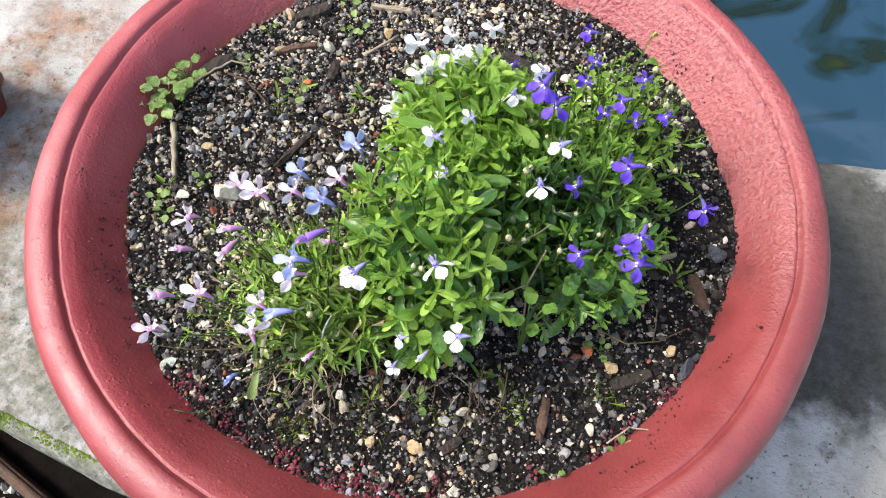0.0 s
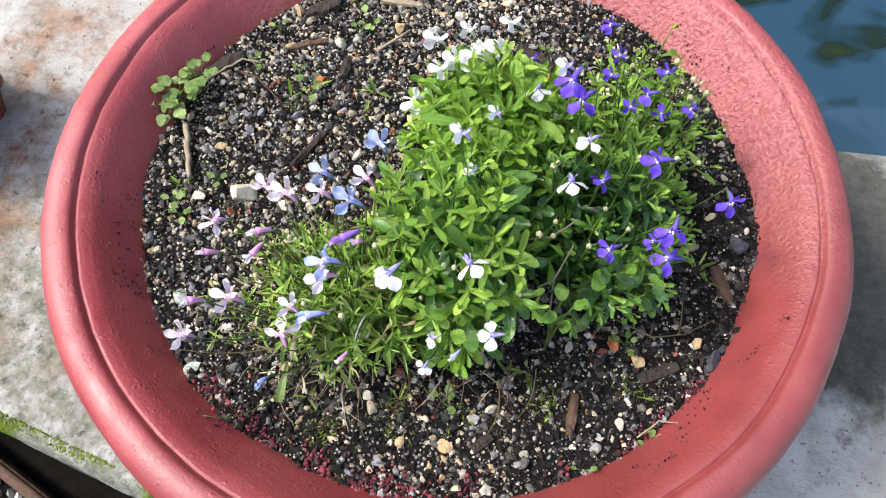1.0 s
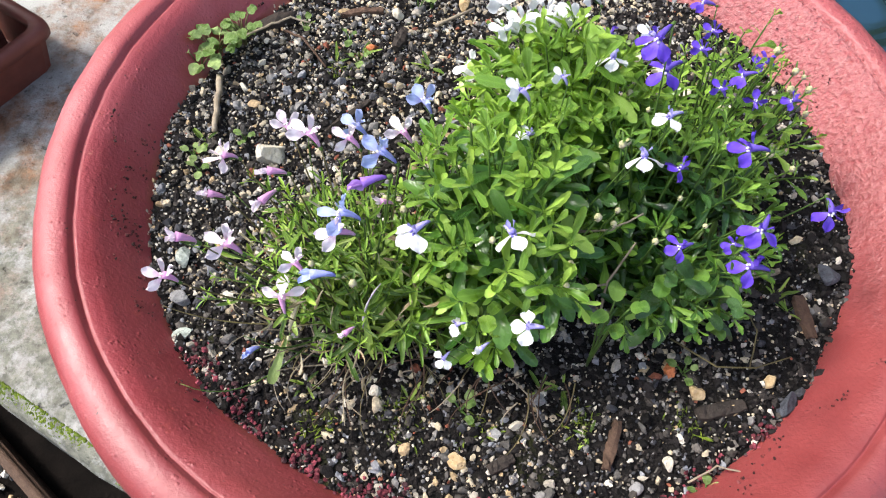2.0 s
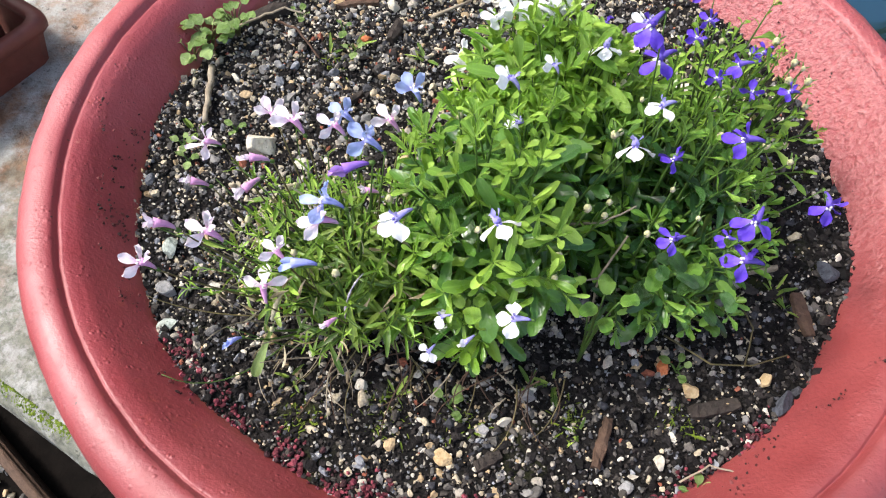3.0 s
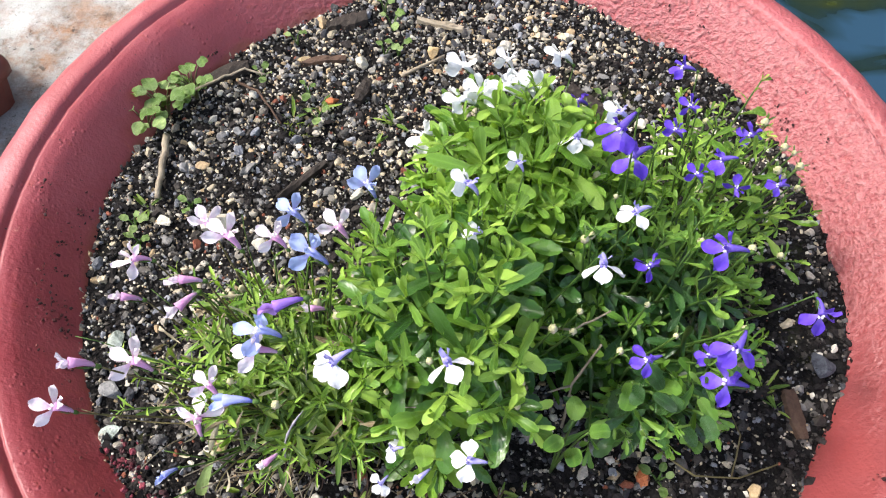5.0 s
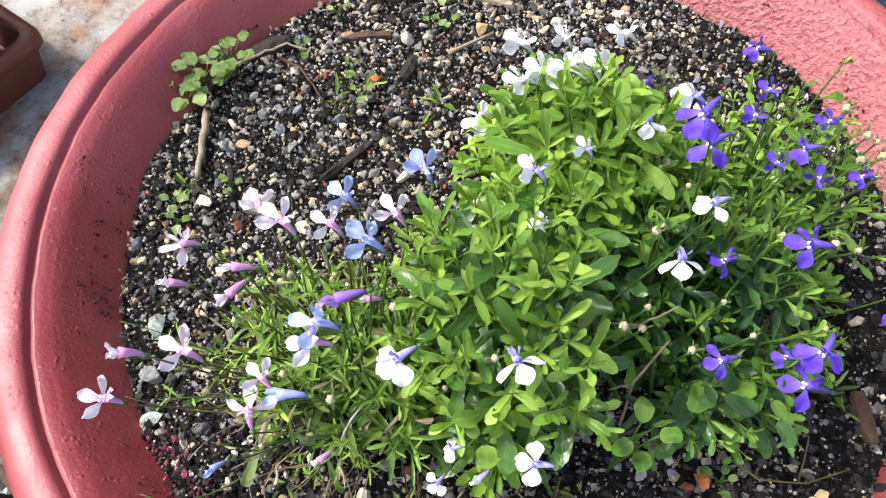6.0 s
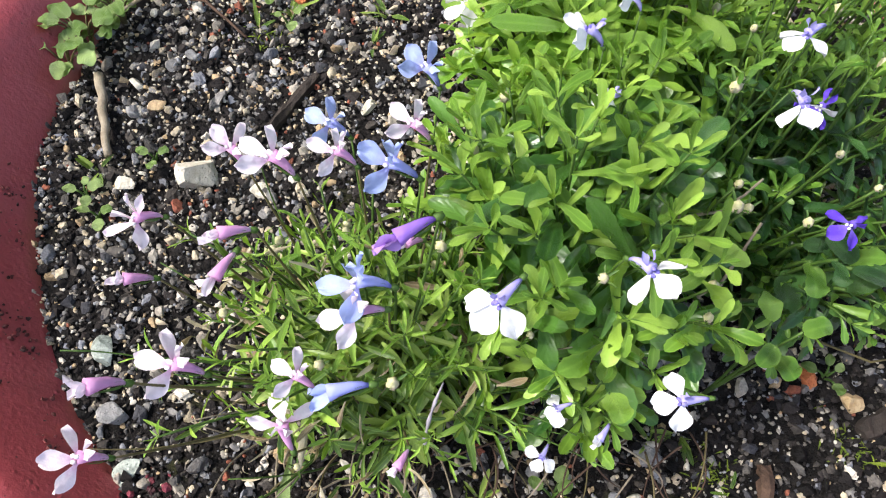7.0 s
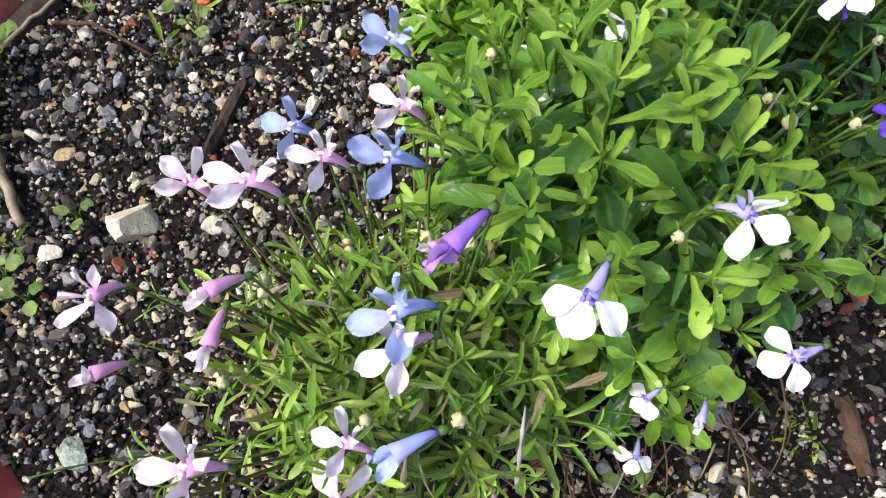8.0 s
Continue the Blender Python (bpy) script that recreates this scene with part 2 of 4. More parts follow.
LICHEN = stone("lichen_crust", (0.12, 0.14, 0.12), (0.44, 0.49, 0.44))
BRICK = stone("brick_clay", (0.36, 0.10, 0.035), (0.52, 0.18, 0.07))
BARK = woody("dark_bark", (0.012, 0.010, 0.009), (0.05, 0.038, 0.03))
BROWN = woody("brown_bark", (0.035, 0.020, 0.013), (0.12, 0.072, 0.048))
STRAW = woody("dry_twig", (0.18, 0.14, 0.09), (0.42, 0.36, 0.27))
LEAF = leafy("lobelia_leaf", (0.010, 0.046, 0.010), (0.030, 0.102, 0.018), (0.090, 0.200, 0.032), 0.24, 0.22)
YOUNG = leafy("young_leaf", (0.075, 0.180, 0.018), (0.145, 0.290, 0.032), (0.27, 0.42, 0.065), 0.34, 0.28)
NARROW = leafy("narrow_leaf", (0.022, 0.062, 0.010), (0.090, 0.180, 0.024), (0.27, 0.37, 0.075), 0.28, 0.28)
LIME_LEAF = leafy("pale_green_lobelia_leaf", (0.045, 0.125, 0.016), (0.105, 0.235, 0.026), (0.22, 0.37, 0.055), 0.33, 0.24)
# dark-leaved variety, with the neighbouring plant's shade put into its colour
SHADED_DARK_LEAF = leafy("shaded_dark_lobelia_leaf", (0.006, 0.026, 0.009), (0.016, 0.056, 0.013), (0.044, 0.115, 0.027), 0.18, 0.24)
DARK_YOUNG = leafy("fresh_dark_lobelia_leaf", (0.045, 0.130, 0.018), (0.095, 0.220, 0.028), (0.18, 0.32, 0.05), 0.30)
WILTED = leafy("wilted_leaf", (0.14, 0.09, 0.045), (0.30, 0.22, 0.13), (0.48, 0.42, 0.30), 0.2, 0.5)
WEED = leafy("weed_leaf", (0.09, 0.17, 0.035), (0.14, 0.24, 0.055), (0.24, 0.33, 0.12))
STEM = plain("green_stem", (0.030, 0.075, 0.010), (0.075, 0.135, 0.022))
BROWN_STEM = plain("reddish_stem", (0.07, 0.055, 0.022), (0.14, 0.12, 0.045))
BUD = plain("bud_cream", (0.36, 0.40, 0.14), (0.62, 0.50, 0.40), 300)
MOSS = plain("moss", (0.045, 0.078, 0.007), (0.15, 0.20, 0.018), 250, 0.95, 0.002)
DRY = plain("dried_petal", (0.16, 0.15, 0.17), (0.34, 0.31, 0.33), 300, 0.8)
PETALS = {
    "white": (petal_paint("white_petal", (0.72, 0.72, 0.84), (0.87, 0.87, 0.88)), petal_paint("white_tube", (0.26, 0.22, 0.62), (0.46, 0.42, 0.80))),
    "snow": (petal_paint("snowy_petal", (0.76, 0.78, 0.80), (0.86, 0.86, 0.87)), petal_paint("snowy_tube", (0.70, 0.72, 0.66), (0.80, 0.80, 0.84))),
    "pink": (petal_paint("pink_petal", (0.78, 0.48, 0.70), (0.88, 0.79, 0.85)), petal_paint("pink_tube", (0.74, 0.50, 0.70), (0.70, 0.36, 0.62))),
    "blue": (petal_paint("pale_blue_petal", (0.42, 0.40, 0.84), (0.43, 0.52, 0.87)), petal_paint("pale_blue_tube", (0.20, 0.20, 0.66), (0.38, 0.42, 0.82))),
    "lilac": (petal_paint("lilac_petal", (0.30, 0.12, 0.60), (0.48, 0.28, 0.68)), petal_paint("lilac_tube", (0.24, 0.10, 0.58), (0.34, 0.18, 0.66))),
    "purple": (petal_paint("purple_petal", (0.26, 0.18, 0.68), (0.115, 0.050, 0.54)), petal_paint("purple_tube", (0.12, 0.06, 0.48), (0.16, 0.10, 0.52))),
}
EYE = plain("flower_eye", (0.62, 0.60, 0.66), (0.80, 0.80, 0.72), 500)
BLUE_EYE = plain("blue_flower_eye", (0.10, 0.08, 0.40), (0.30, 0.26, 0.62), 500)
TERRACOTTA = plain("plastic_terracotta", (0.12, 0.036, 0.026), (0.19, 0.062, 0.046), 40, 0.5)
# dark soil, taken near-black to put the shade below the ledge into its colour
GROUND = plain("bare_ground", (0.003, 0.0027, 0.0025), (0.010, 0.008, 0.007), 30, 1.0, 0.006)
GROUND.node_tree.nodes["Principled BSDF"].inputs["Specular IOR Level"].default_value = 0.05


# ---- mesh helpers ----
def mesh_of(name, verts, faces, material, uvs=None, smooth=True):
    me = bpy.data.meshes.new(name)
    me.from_pydata([tuple(v) for v in verts], [], [tuple(f) for f in faces])
    if uvs is not None:
        layer = me.uv_layers.new(name="UVMap")
        loops = np.empty(len(me.loops), dtype=np.int32)
        me.loops.foreach_get("vertex_index", loops)
        layer.data.foreach_set("uv", np.asarray(uvs, dtype=np.float32)[loops].ravel())
    me.polygons.foreach_set("use_smooth", [smooth] * len(me.polygons))
    for m in material if isinstance(material, (list, tuple)) else [material]:
        me.materials.append(m)
    me.update()
    return me


def bm_mesh(name, bm, material, smooth=True):
    me = bpy.data.meshes.new(name)
    bm.to_mesh(me)
    bm.free()
    me.polygons.foreach_set("use_smooth", [smooth] * len(me.polygons))
    me.materials.append(material)
    return me


def part(name, me, parent, label="", m=None, kind=""):
    ob = new(name, me)
    ob.parent = parent
    if m is not None:
        ob.matrix_basis = m
    return tagged(ob, label, "", "", kind)


def empty(name, at, label, category, group=""):
    ob = new(name)
    ob.empty_display_size = 0.01
    ob.matrix_basis = Matrix.Translation(at)
    return tagged(ob, label, category, group)


class Heap:
    """Collects pieces into one mesh."""

    def __init__(self):
        self.v, self.f, self.u, self.n = [], [], [], 0

    def add(self, verts, faces, uvs=None):
        self.v.append(np.asarray(verts, dtype=float))
        self.f.extend([tuple(i + self.n for i in f) for f in faces])
        self.u.append(np.zeros((len(verts), 2)) if uvs is None else np.asarray(uvs))
        self.n += len(verts)

    def mesh(self, name, material, smooth=True):
        return mesh_of(name, np.vstack(self.v), self.f, material, np.vstack(self.u), smooth)


def tube(points, radii, sides=6):
    """A tapered round stalk along the points."""
    pts = [Vector(p) for p in points]
    verts, faces, uvs = [], [], []
    side = Vector((0.3, 0.9, 0.2))
    for i, p in enumerate(pts):
        way = (pts[min(i + 1, len(pts) - 1)] - pts[max(i - 1, 0)]).normalized()
        a = (side - way * side.dot(way)).normalized()
        side = a
        b = way.cross(a)
        for j in range(sides):
            w = 2 * math.pi * j / sides
            verts.append(p + (a * math.cos(w) + b * math.sin(w)) * radii[i])
            uvs.append((i / (len(pts) - 1), j / sides))
    for i in range(len(pts) - 1):
        for j in range(sides):
            k = (j + 1) % sides
            faces.append((i * sides + j, i * sides + k, (i + 1) * sides + k, (i + 1) * sides + j))
    faces.append(tuple(reversed(range(sides))))
    faces.append(tuple(range((len(pts) - 1) * sides, len(pts) * sides)))
    return np.array([tuple(v) for v in verts]), faces, np.array(uvs)


def bend(a, b, c, n):
    a, b, c = Vector(a), Vector(b), Vector(c)
    return [a * (1 - s) ** 2 + b * (2 * s * (1 - s)) + c * s * s for s in (i / n for i in range(n + 1))]


def lathe(name, profile, material, segs=200, wobble=0.0008):
    verts, faces = [], []
    for i in range(segs):
        w = 2 * math.pi * i / segs
        for r, z in profile:
            p = Vector((r * math.cos(w), r * math.sin(w), z))
            d = noise.noise(p * 22) * wobble + noise.noise(p * 90) * wobble * 0.45
            verts.append((p.x + math.cos(w) * d, p.y + math.sin(w) * d, p.z + (d if z > 0.02 else 0)))
    m = len(profile)
    for i in range(segs):
        k = (i + 1) % segs
        for j in range(m - 1):
            faces.append((i * m + j, k * m + j, k * m + j + 1, i * m + j + 1))
    return mesh_of(name, verts, faces, material)


def finer(profile, n):
    out = []
    for (r0, z0), (r1, z1) in zip(profile, profile[1:]):
        out += [(r0 + (r1 - r0) * i / n, z0 + (z1 - z0) * i / n) for i in range(n)]
    return out + [profile[-1]]


def ball_base(level):
    bm = bmesh.new()
    bmesh.ops.create_icosphere(bm, subdivisions=level, radius=1.0)
    bm.verts.ensure_lookup_table()
    v = np.array([tuple(x.co) for x in bm.verts])
    f = [tuple(x.index for x in y.verts) for y in bm.faces]
    bm.free()
    return v, f


ICO1, ICO1_F = ball_base(1)
ICO2, ICO2_F = ball_base(2)
ICO3, ICO3_F = ball_base(3)
rng = np.random.default_rng(7)


def turn_matrix():
    q = rng.normal(size=4)
    w, x, y, z = q / np.linalg.norm(q)
    return np.array([[1 - 2 * (y * y + z * z), 2 * (x * y - z * w), 2 * (x * z + y * w)],
                     [2 * (x * y + z * w), 1 - 2 * (x * x + z * z), 2 * (y * z - x * w)],
                     [2 * (x * z - y * w), 2 * (y * z + x * w), 1 - 2 * (x * x + y * y)]])


def pebble_verts(base, size, rough=0.25, facets=5):
    """A worn, broken stone: a ball cut by a few flats."""
    v = base * (1 + rng.normal(0, rough * 0.3, (len(base), 1)))
    for _ in range(facets):
        d = rng.normal(size=3)
        d /= np.linalg.norm(d)
        over = v @ d - rng.uniform(0.38, 0.8)
        v = v - np.outer(np.maximum(over, 0), d)
    return (v * np.array([1, rng.uniform(0.65, 0.95), rng.uniform(0.5, 0.8)]) * size) @ turn_matrix().T


# ---- the ledge, the ground and the pond ----
def extruded(name, outline, top, bottom, material, label, step=0.02, rag=0.006, category="wall", nose=0.014):
    """A slab with worn, uneven edges from its outline in plan."""
    pts = []
    for a, b in zip(outline, outline[1:] + outline[:1]):
        n = max(1, int((Vector(b) - Vector(a)).length / step))
        pts += [Vector(a).lerp(Vector(b), i / n) for i in range(n)]
    bm = bmesh.new()
    face = bm.faces.new([bm.verts.new((p.x, p.y, top)) for p in pts])
    res = bmesh.ops.extrude_face_region(bm, geom=[face])
    low = [g for g in res["geom"] if isinstance(g, bmesh.types.BMVert)]
    for v in low:
        v.co.z = bottom
    bmesh.ops.recalc_face_normals(bm, faces=bm.faces)
    rim = [e for e in bm.edges if all(abs(v.co.z - top) < 1e-6 for v in e.verts)]
    bmesh.ops.bevel(bm, geom=rim, offset=nose, segments=5, affect="EDGES", profile=0.5)
    for v in bm.verts:
        if v.co.z < top - 1e-5:
            d = noise.noise_vector(v.co * 35) * rag + noise.noise_vector(v.co * 9) * rag
            v.co += Vector((d.x, d.y, min(0, d.z) * 0.4))
    ob = new(name, bm_mesh(name, bm, material))
    return tagged(ob, label, category, "", "structure")


EDGE_A, EDGE_B = Vector((-1.5, 0.300)), Vector((1.2, -0.712))
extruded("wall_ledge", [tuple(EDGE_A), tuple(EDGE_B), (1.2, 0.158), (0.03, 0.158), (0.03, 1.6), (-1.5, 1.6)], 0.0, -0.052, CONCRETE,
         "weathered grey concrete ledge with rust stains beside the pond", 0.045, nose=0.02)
extruded("wall_ledge_base", [(-1.47, 0.44), (1.17, -0.55), (1.17, 0.150), (0.022, 0.150), (0.022, 1.58), (-1.47, 1.58)], -0.05, -0.45, CONCRETE,
         "recessed dark concrete base below the ledge", 0.09)
extruded("wall_pond_east", [(1.2, -0.69), (1.45, -0.69), (1.45, 1.85), (1.2, 1.85)], -0.004, -0.45, CONCRETE, "weathered grey concrete pond wall", 0.1)
extruded("wall_pond_north", [(-1.5, 1.6), (1.2, 1.6), (1.2, 1.85), (-1.5, 1.85)], -0.004, -0.45, CONCRETE, "weathered grey concrete pond wall", 0.1)


def sheet(name, x0, x1, y0, y1, z, material, label, category, n=2, rough=0.0):
    v, f = [], []
    for i in range(n + 1):
        for j in range(n + 1):
            p = Vector((x0 + (x1 - x0) * i / n, y0 + (y1 - y0) * j / n, z))
            p.z += noise.noise(p * 8) * rough
            v.append(p)
    for i in range(n):
        for j in range(n):
            a = i * (n + 1) + j
            f.append((a, a + n + 1, a + n + 2, a + 1))
    return tagged(new(name, mesh_of(name, v, f, material)), label, category, "", "structure")


sheet("ground", -300, 300, -300, 300, -0.30, GROUND, "dark bare earth with the shade below the ledge put into its colour", "ground")
sheet("water", 0.02, 1.22, 0.14, 1.62, -0.07, WATER, "pond water with olive algae, sky and dark reflections painted into its blue", "water")

# a tall unseen hedge, added beyond the pond to block sky light and darken reflections
v, f = [], []
for i in range(81):
    for j in range(25):
        p = Vector((-6 + 0.15 * i, 3.0, -0.4 + 0.19 * j))
        p.y += noise.noise(p * 1.3) * 0.35 + noise.noise(p * 5) * 0.12 + (0.3 * (j / 24) ** 3)
        v.append(p)
for i in range(80):
    for j in range(24):
        a = i * 25 + j
        f.append((a, a + 25, a + 26, a + 1))
hedge = plain("hedge_green", (0.012, 0.022, 0.006), (0.045, 0.070, 0.016), 9, 0.9, 0.05)
tagged(new("wall_unseen_hedge", mesh_of("wall_unseen_hedge", v, f, hedge)), "unseen dark green hedge added behind the pond to block sky light", "hedge", "", "structure")

# moss that grows along the front edge of the ledge
heap = Heap()
way = (EDGE_B - EDGE_A).normalized()
out = Vector((way.y, -way.x))
for i in range(44000):
    s = rng.uniform(0.9, 1.8)
    a = radians(min(122, max(30, rng.normal(78, 24))))
    if noise.noise(Vector((s * 14, a * 2.5, 3))) < -0.38 + 0.5 * max(0.0, 0.9 - a):
        continue
    q = EDGE_A + way * s
    shift = noise.noise_vector(Vector((q.x, q.y, -0.03)) * 9) * 0.004
    p = q + out * (-0.020 + 0.0225 * math.sin(min(a, 1.57)) + shift.x * 0.4)
    z = -0.020 + 0.020 * math.cos(a) - (max(0, a - 1.45) * 0.10)
    v = ICO1 * (1 + rng.normal(0, 0.3, (len(ICO1), 1))) * rng.uniform(0.0005, 0.0012) * (1 + 0.5 * noise.noise(Vector((p.x * 60, p.y * 60, z * 60)))) + np.array((p.x, p.y, z))
    heap.add(v, ICO1_F)
tagged(new("edge_moss", heap.mesh("edge_moss", MOSS)), "bright green moss along the edge of the ledge", "moss", "", "stuff")

# an edging board below the ledge, with gravel beyond it
bm = bmesh.new()
bmesh.ops.create_cube(bm, size=1.0)
bmesh.ops.scale(bm, vec=(1.6, 0.014, 0.04), verts=bm.verts)
bmesh.ops.bevel(bm, geom=bm.edges[:], offset=0.003, segments=2, affect="EDGES")
board = new("edging_board", bm_mesh("edging_board", bm, BROWN))
board.matrix_basis = Matrix.Translation((-0.42, -0.167, -0.288)) @ pose(0, 0, 0, 0, 0, -30)
tagged(board, "weathered brown wooden edging board below the ledge", "board")
heap = Heap()
for i in range(2600):
    s, q = rng.uniform(-0.8, 0.6), rng.uniform(0.012, 0.30)
    x, y = -0.42 + s * 0.866 - q * 0.5, -0.167 - s * 0.5 - q * 0.866
    heap.add(pebble_verts(ICO1, rng.uniform(0.003, 0.009), 0.3, 4) + np.array((x, y, -0.299 + rng.uniform(0, 0.006))), ICO1_F)
tagged(new("gravel", heap.mesh("gravel", GRIT, False)), "loose pale gravel on the ground", "gravel", "", "stuff")

# ---- the pot ----
RIM_PROFILE = [(0.216, 0.150), (0.232, 0.1495), (0.2405, 0.153), (0.2450, 0.160), (0.2460, 0.168), (0.2440, 0.1765), (0.2400, 0.1822), (0.2345, 0.1848),
               (0.2290, 0.1850), (0.2258, 0.1840), (0.2244, 0.1818)]
BOWL_PROFILE = [(0.002, 0.0), (0.135, 0.0), (0.142, 0.005), (0.175, 0.06), (0.202, 0.115), (0.2165, 0.1505)]
INNER_PROFILE = [(0.2244, 0.1818), (0.2234, 0.1802), (0.2222, 0.1808), (0.2195, 0.1798), (0.2150, 0.1768), (0.2050, 0.1645), (0.1960, 0.1520), (0.186, 0.135),
                 (0.150, 0.07), (0.10, 0.03), (0.002, 0.028)]
pot = empty("flower_pot", (0, 0, 0), "wide red painted bowl flower pot on the concrete ledge", "flower pot")
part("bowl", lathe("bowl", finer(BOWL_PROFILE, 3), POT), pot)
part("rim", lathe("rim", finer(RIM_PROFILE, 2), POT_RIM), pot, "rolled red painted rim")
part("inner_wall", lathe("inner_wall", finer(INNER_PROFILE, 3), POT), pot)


# ---- the soil ----
def soil_z(x, y):
    p = Vector((x, y, 0))
    return 0.150 + noise.noise(p * 18) * 0.0045 + noise.noise(p * 60) * 0.0022 + 0.004 * math.exp(-((x - 0.03) ** 2 + (y + 0.05) ** 2) / 0.006)


soil = empty("potting_soil", (0, 0, 0.15), "dark gritty potting soil with pale stones filling the pot", "soil")
v, f = [(0, 0, soil_z(0, 0))], []
RINGS, SPOKES = 60, 180
for i in range(1, RINGS + 1):
    r = 0.2035 * i / RINGS
    for j in range(SPOKES):
        w = 2 * math.pi * j / SPOKES
        x, y = r * math.cos(w), r * math.sin(w)
        v.append((x, y, soil_z(x, y)))
for j in range(SPOKES):
    f.append((0, 1 + j, 1 + (j + 1) % SPOKES))
for i in range(RINGS - 1):
    for j in range(SPOKES):
        a, b = 1 + i * SPOKES + j, 1 + i * SPOKES + (j + 1) % SPOKES
        f.append((a, a + SPOKES, b + SPOKES, b))
me = mesh_of("soil_bed", v, f, SOIL)
part("soil_bed", me, soil, "", Matrix.Translation((0, 0, -0.15)))

grain_meshes = []
for i in range(14):
    grain_meshes.append(mesh_of("grain", pebble_verts(ICO2, 1.0, 0.4, 8), ICO2_F, GRIT, None, False))
heap_grit, heap_dark, kept = Heap(), Heap(), 0
for i in range(28000):
    r, w = 0.199 * math.sqrt(rng.uniform()), rng.uniform(0, 2 * math.pi)
    x, y = r * math.cos(w), r * math.sin(w)
    pale_share = 0.48 - 2.4 * max(0, x - 0.015) + 1.2 * min(0.15, max(0, y)) - 0.9 * max(0, -0.09 - y) - 55 * max(0, -0.03 - x) * max(0, -0.09 - y) + 0.25 * noise.noise(Vector((x * 25, y * 25, 4)))
    if rng.uniform() < pale_share:
        size = min(0.0046, 0.0006 + rng.gamma(1.6, 0.00062))
        z = soil_z(x, y) + size * rng.uniform(-0.3, 0.4)
        if size > 0.0023 and x < -0.02 and y > -0.13 and kept < 300:
            kept += 1
            part("grain", grain_meshes[kept % 14], soil, "", Matrix.LocRotScale((x, y, z - 0.15), Euler(rng.uniform(0, 6.28, 3)), (size,) * 3))
        elif size > 0.0015:
            heap_grit.add(pebble_verts(ICO2, size, 0.5, 7) + np.array((x, y, z)), ICO2_F)
        else:
            heap_grit.add(pebble_verts(ICO1, size, 0.4, 2) + np.array((x, y, z)), ICO1_F)
    else:
        size = 0.0006 + rng.gamma(1.6, 0.0006)
        z = soil_z(x, y) + size * rng.uniform(-0.2, 0.35)
        heap_dark.add(pebble_verts(ICO1, min(size, 0.004), 0.9, 2) * np.array((1, 1, 0.8)) + np.array((x, y, z)), ICO1_F)
for i in range(11000):
    r, w = 0.199 * math.sqrt(rng.uniform()), rng.uniform(0, 2 * math.pi)
    x, y = r * math.cos(w), r * math.sin(w)
    if rng.uniform() < 0.70 - 2.4 * max(0, x - 0.02) - 0.8 * max(0, -0.08 - y):
        size = rng.uniform(0.0004, 0.0010)
        heap_grit.add(pebble_verts(ICO1, size, 0.5, 1) + np.array((x, y, soil_z(x, y) + 0.0012 + size * rng.uniform(-0.2, 0.8))), ICO1_F)
for i in range(12000):
    r, w = 0.199 * math.sqrt(rng.uniform()), rng.uniform(0, 2 * math.pi)
    x, y = r * math.cos(w), r * math.sin(w)
    size = rng.uniform(0.0004, 0.0012)
    heap_dark.add(pebble_verts(ICO1, size, 0.9, 1) + np.array((x, y, soil_z(x, y) + 0.0008 + size * rng.uniform(-0.2, 0.6))), ICO1_F)
part("grit", heap_grit.mesh("grit", GRIT, False), soil, "pale mixed grit", Matrix.Translation((0, 0, -0.15)), "stuff")
part("soil_crumb", heap_dark.mesh("soil_crumb", PEAT, False), soil, "dark peat crumbs", Matrix.Translation((0, 0, -0.15)), "stuff")

heap = Heap()
lumps = [(rng.normal(252, 18), rng.normal(0.192, 0.004)) for i in range(26)] + [(rng.normal(312, 5), 0.195) for i in range(6)]
for i in range(620):
    lump = lumps[int(rng.integers(len(lumps)))]
    w = radians(lump[0] + rng.normal(0, 1.6))
    r = lump[1] + rng.normal(0, 0.0035)
    x, y = min(r, 0.199) * math.cos(w), min(r, 0.199) * math.sin(w)
    heap.add(pebble_verts(ICO1, rng.uniform(0.0007, 0.0023)) + np.array((x, y, soil_z(x, y) + rng.uniform(0.0, 0.0025))), ICO1_F)
part("red_grit", heap.mesh("red_grit", RED_GRIT, False), soil, "dull red paint crumbs in the soil", Matrix.Translation((0, 0, -0.15)), "stuff")

# crumbs of soil that cling to the sloping inner wall
heap = Heap()
spots = [(rng.choice([rng.normal(203, 14), rng.uniform(0, 360), rng.normal(10, 25), rng.normal(318, 10)], p=[0.58, 0.22, 0.13, 0.07]), abs(rng.normal(0, 0.4))) for i in range(70)]
for i in range(360):
    spot = spots[int(rng.integers(len(spots)))]
    w = radians(spot[0] + rng.normal(0, 0.8))
    s = abs(spot[1] + rng.normal(0, 0.06))
    r = 0.198 + 0.016 * min(s, 1.0)
    z = 0.1550 + 0.0245 * min(s, 1.0)
    heap.add(pebble_verts(ICO1, rng.uniform(0.0003, 0.0012) * rng.uniform(0.6, 1.3)) + np.array((r * math.cos(w), r * math.sin(w), z)), ICO1_F)
part("crumb_scatter", heap.mesh("crumb_scatter", CRUMB, False), soil, "dark soil crumbs on the pot wall", Matrix.Translation((0, 0, -0.15)), "stuff")


# ---- stones, bark and twigs on the soil ----
def pebble(x, y, size, material, label, flat=0.8):
    ob = new("pebble", mesh_of("pebble", pebble_verts(ICO3, size, 0.06, 9), ICO3_F, material, None, False))
    ob.matrix_basis = Matrix.LocRotScale((x, y, soil_z(x, y) + size * 0.30), None, (1, 1, flat))
    return tagged(ob, label, "stone", "stones on the soil")


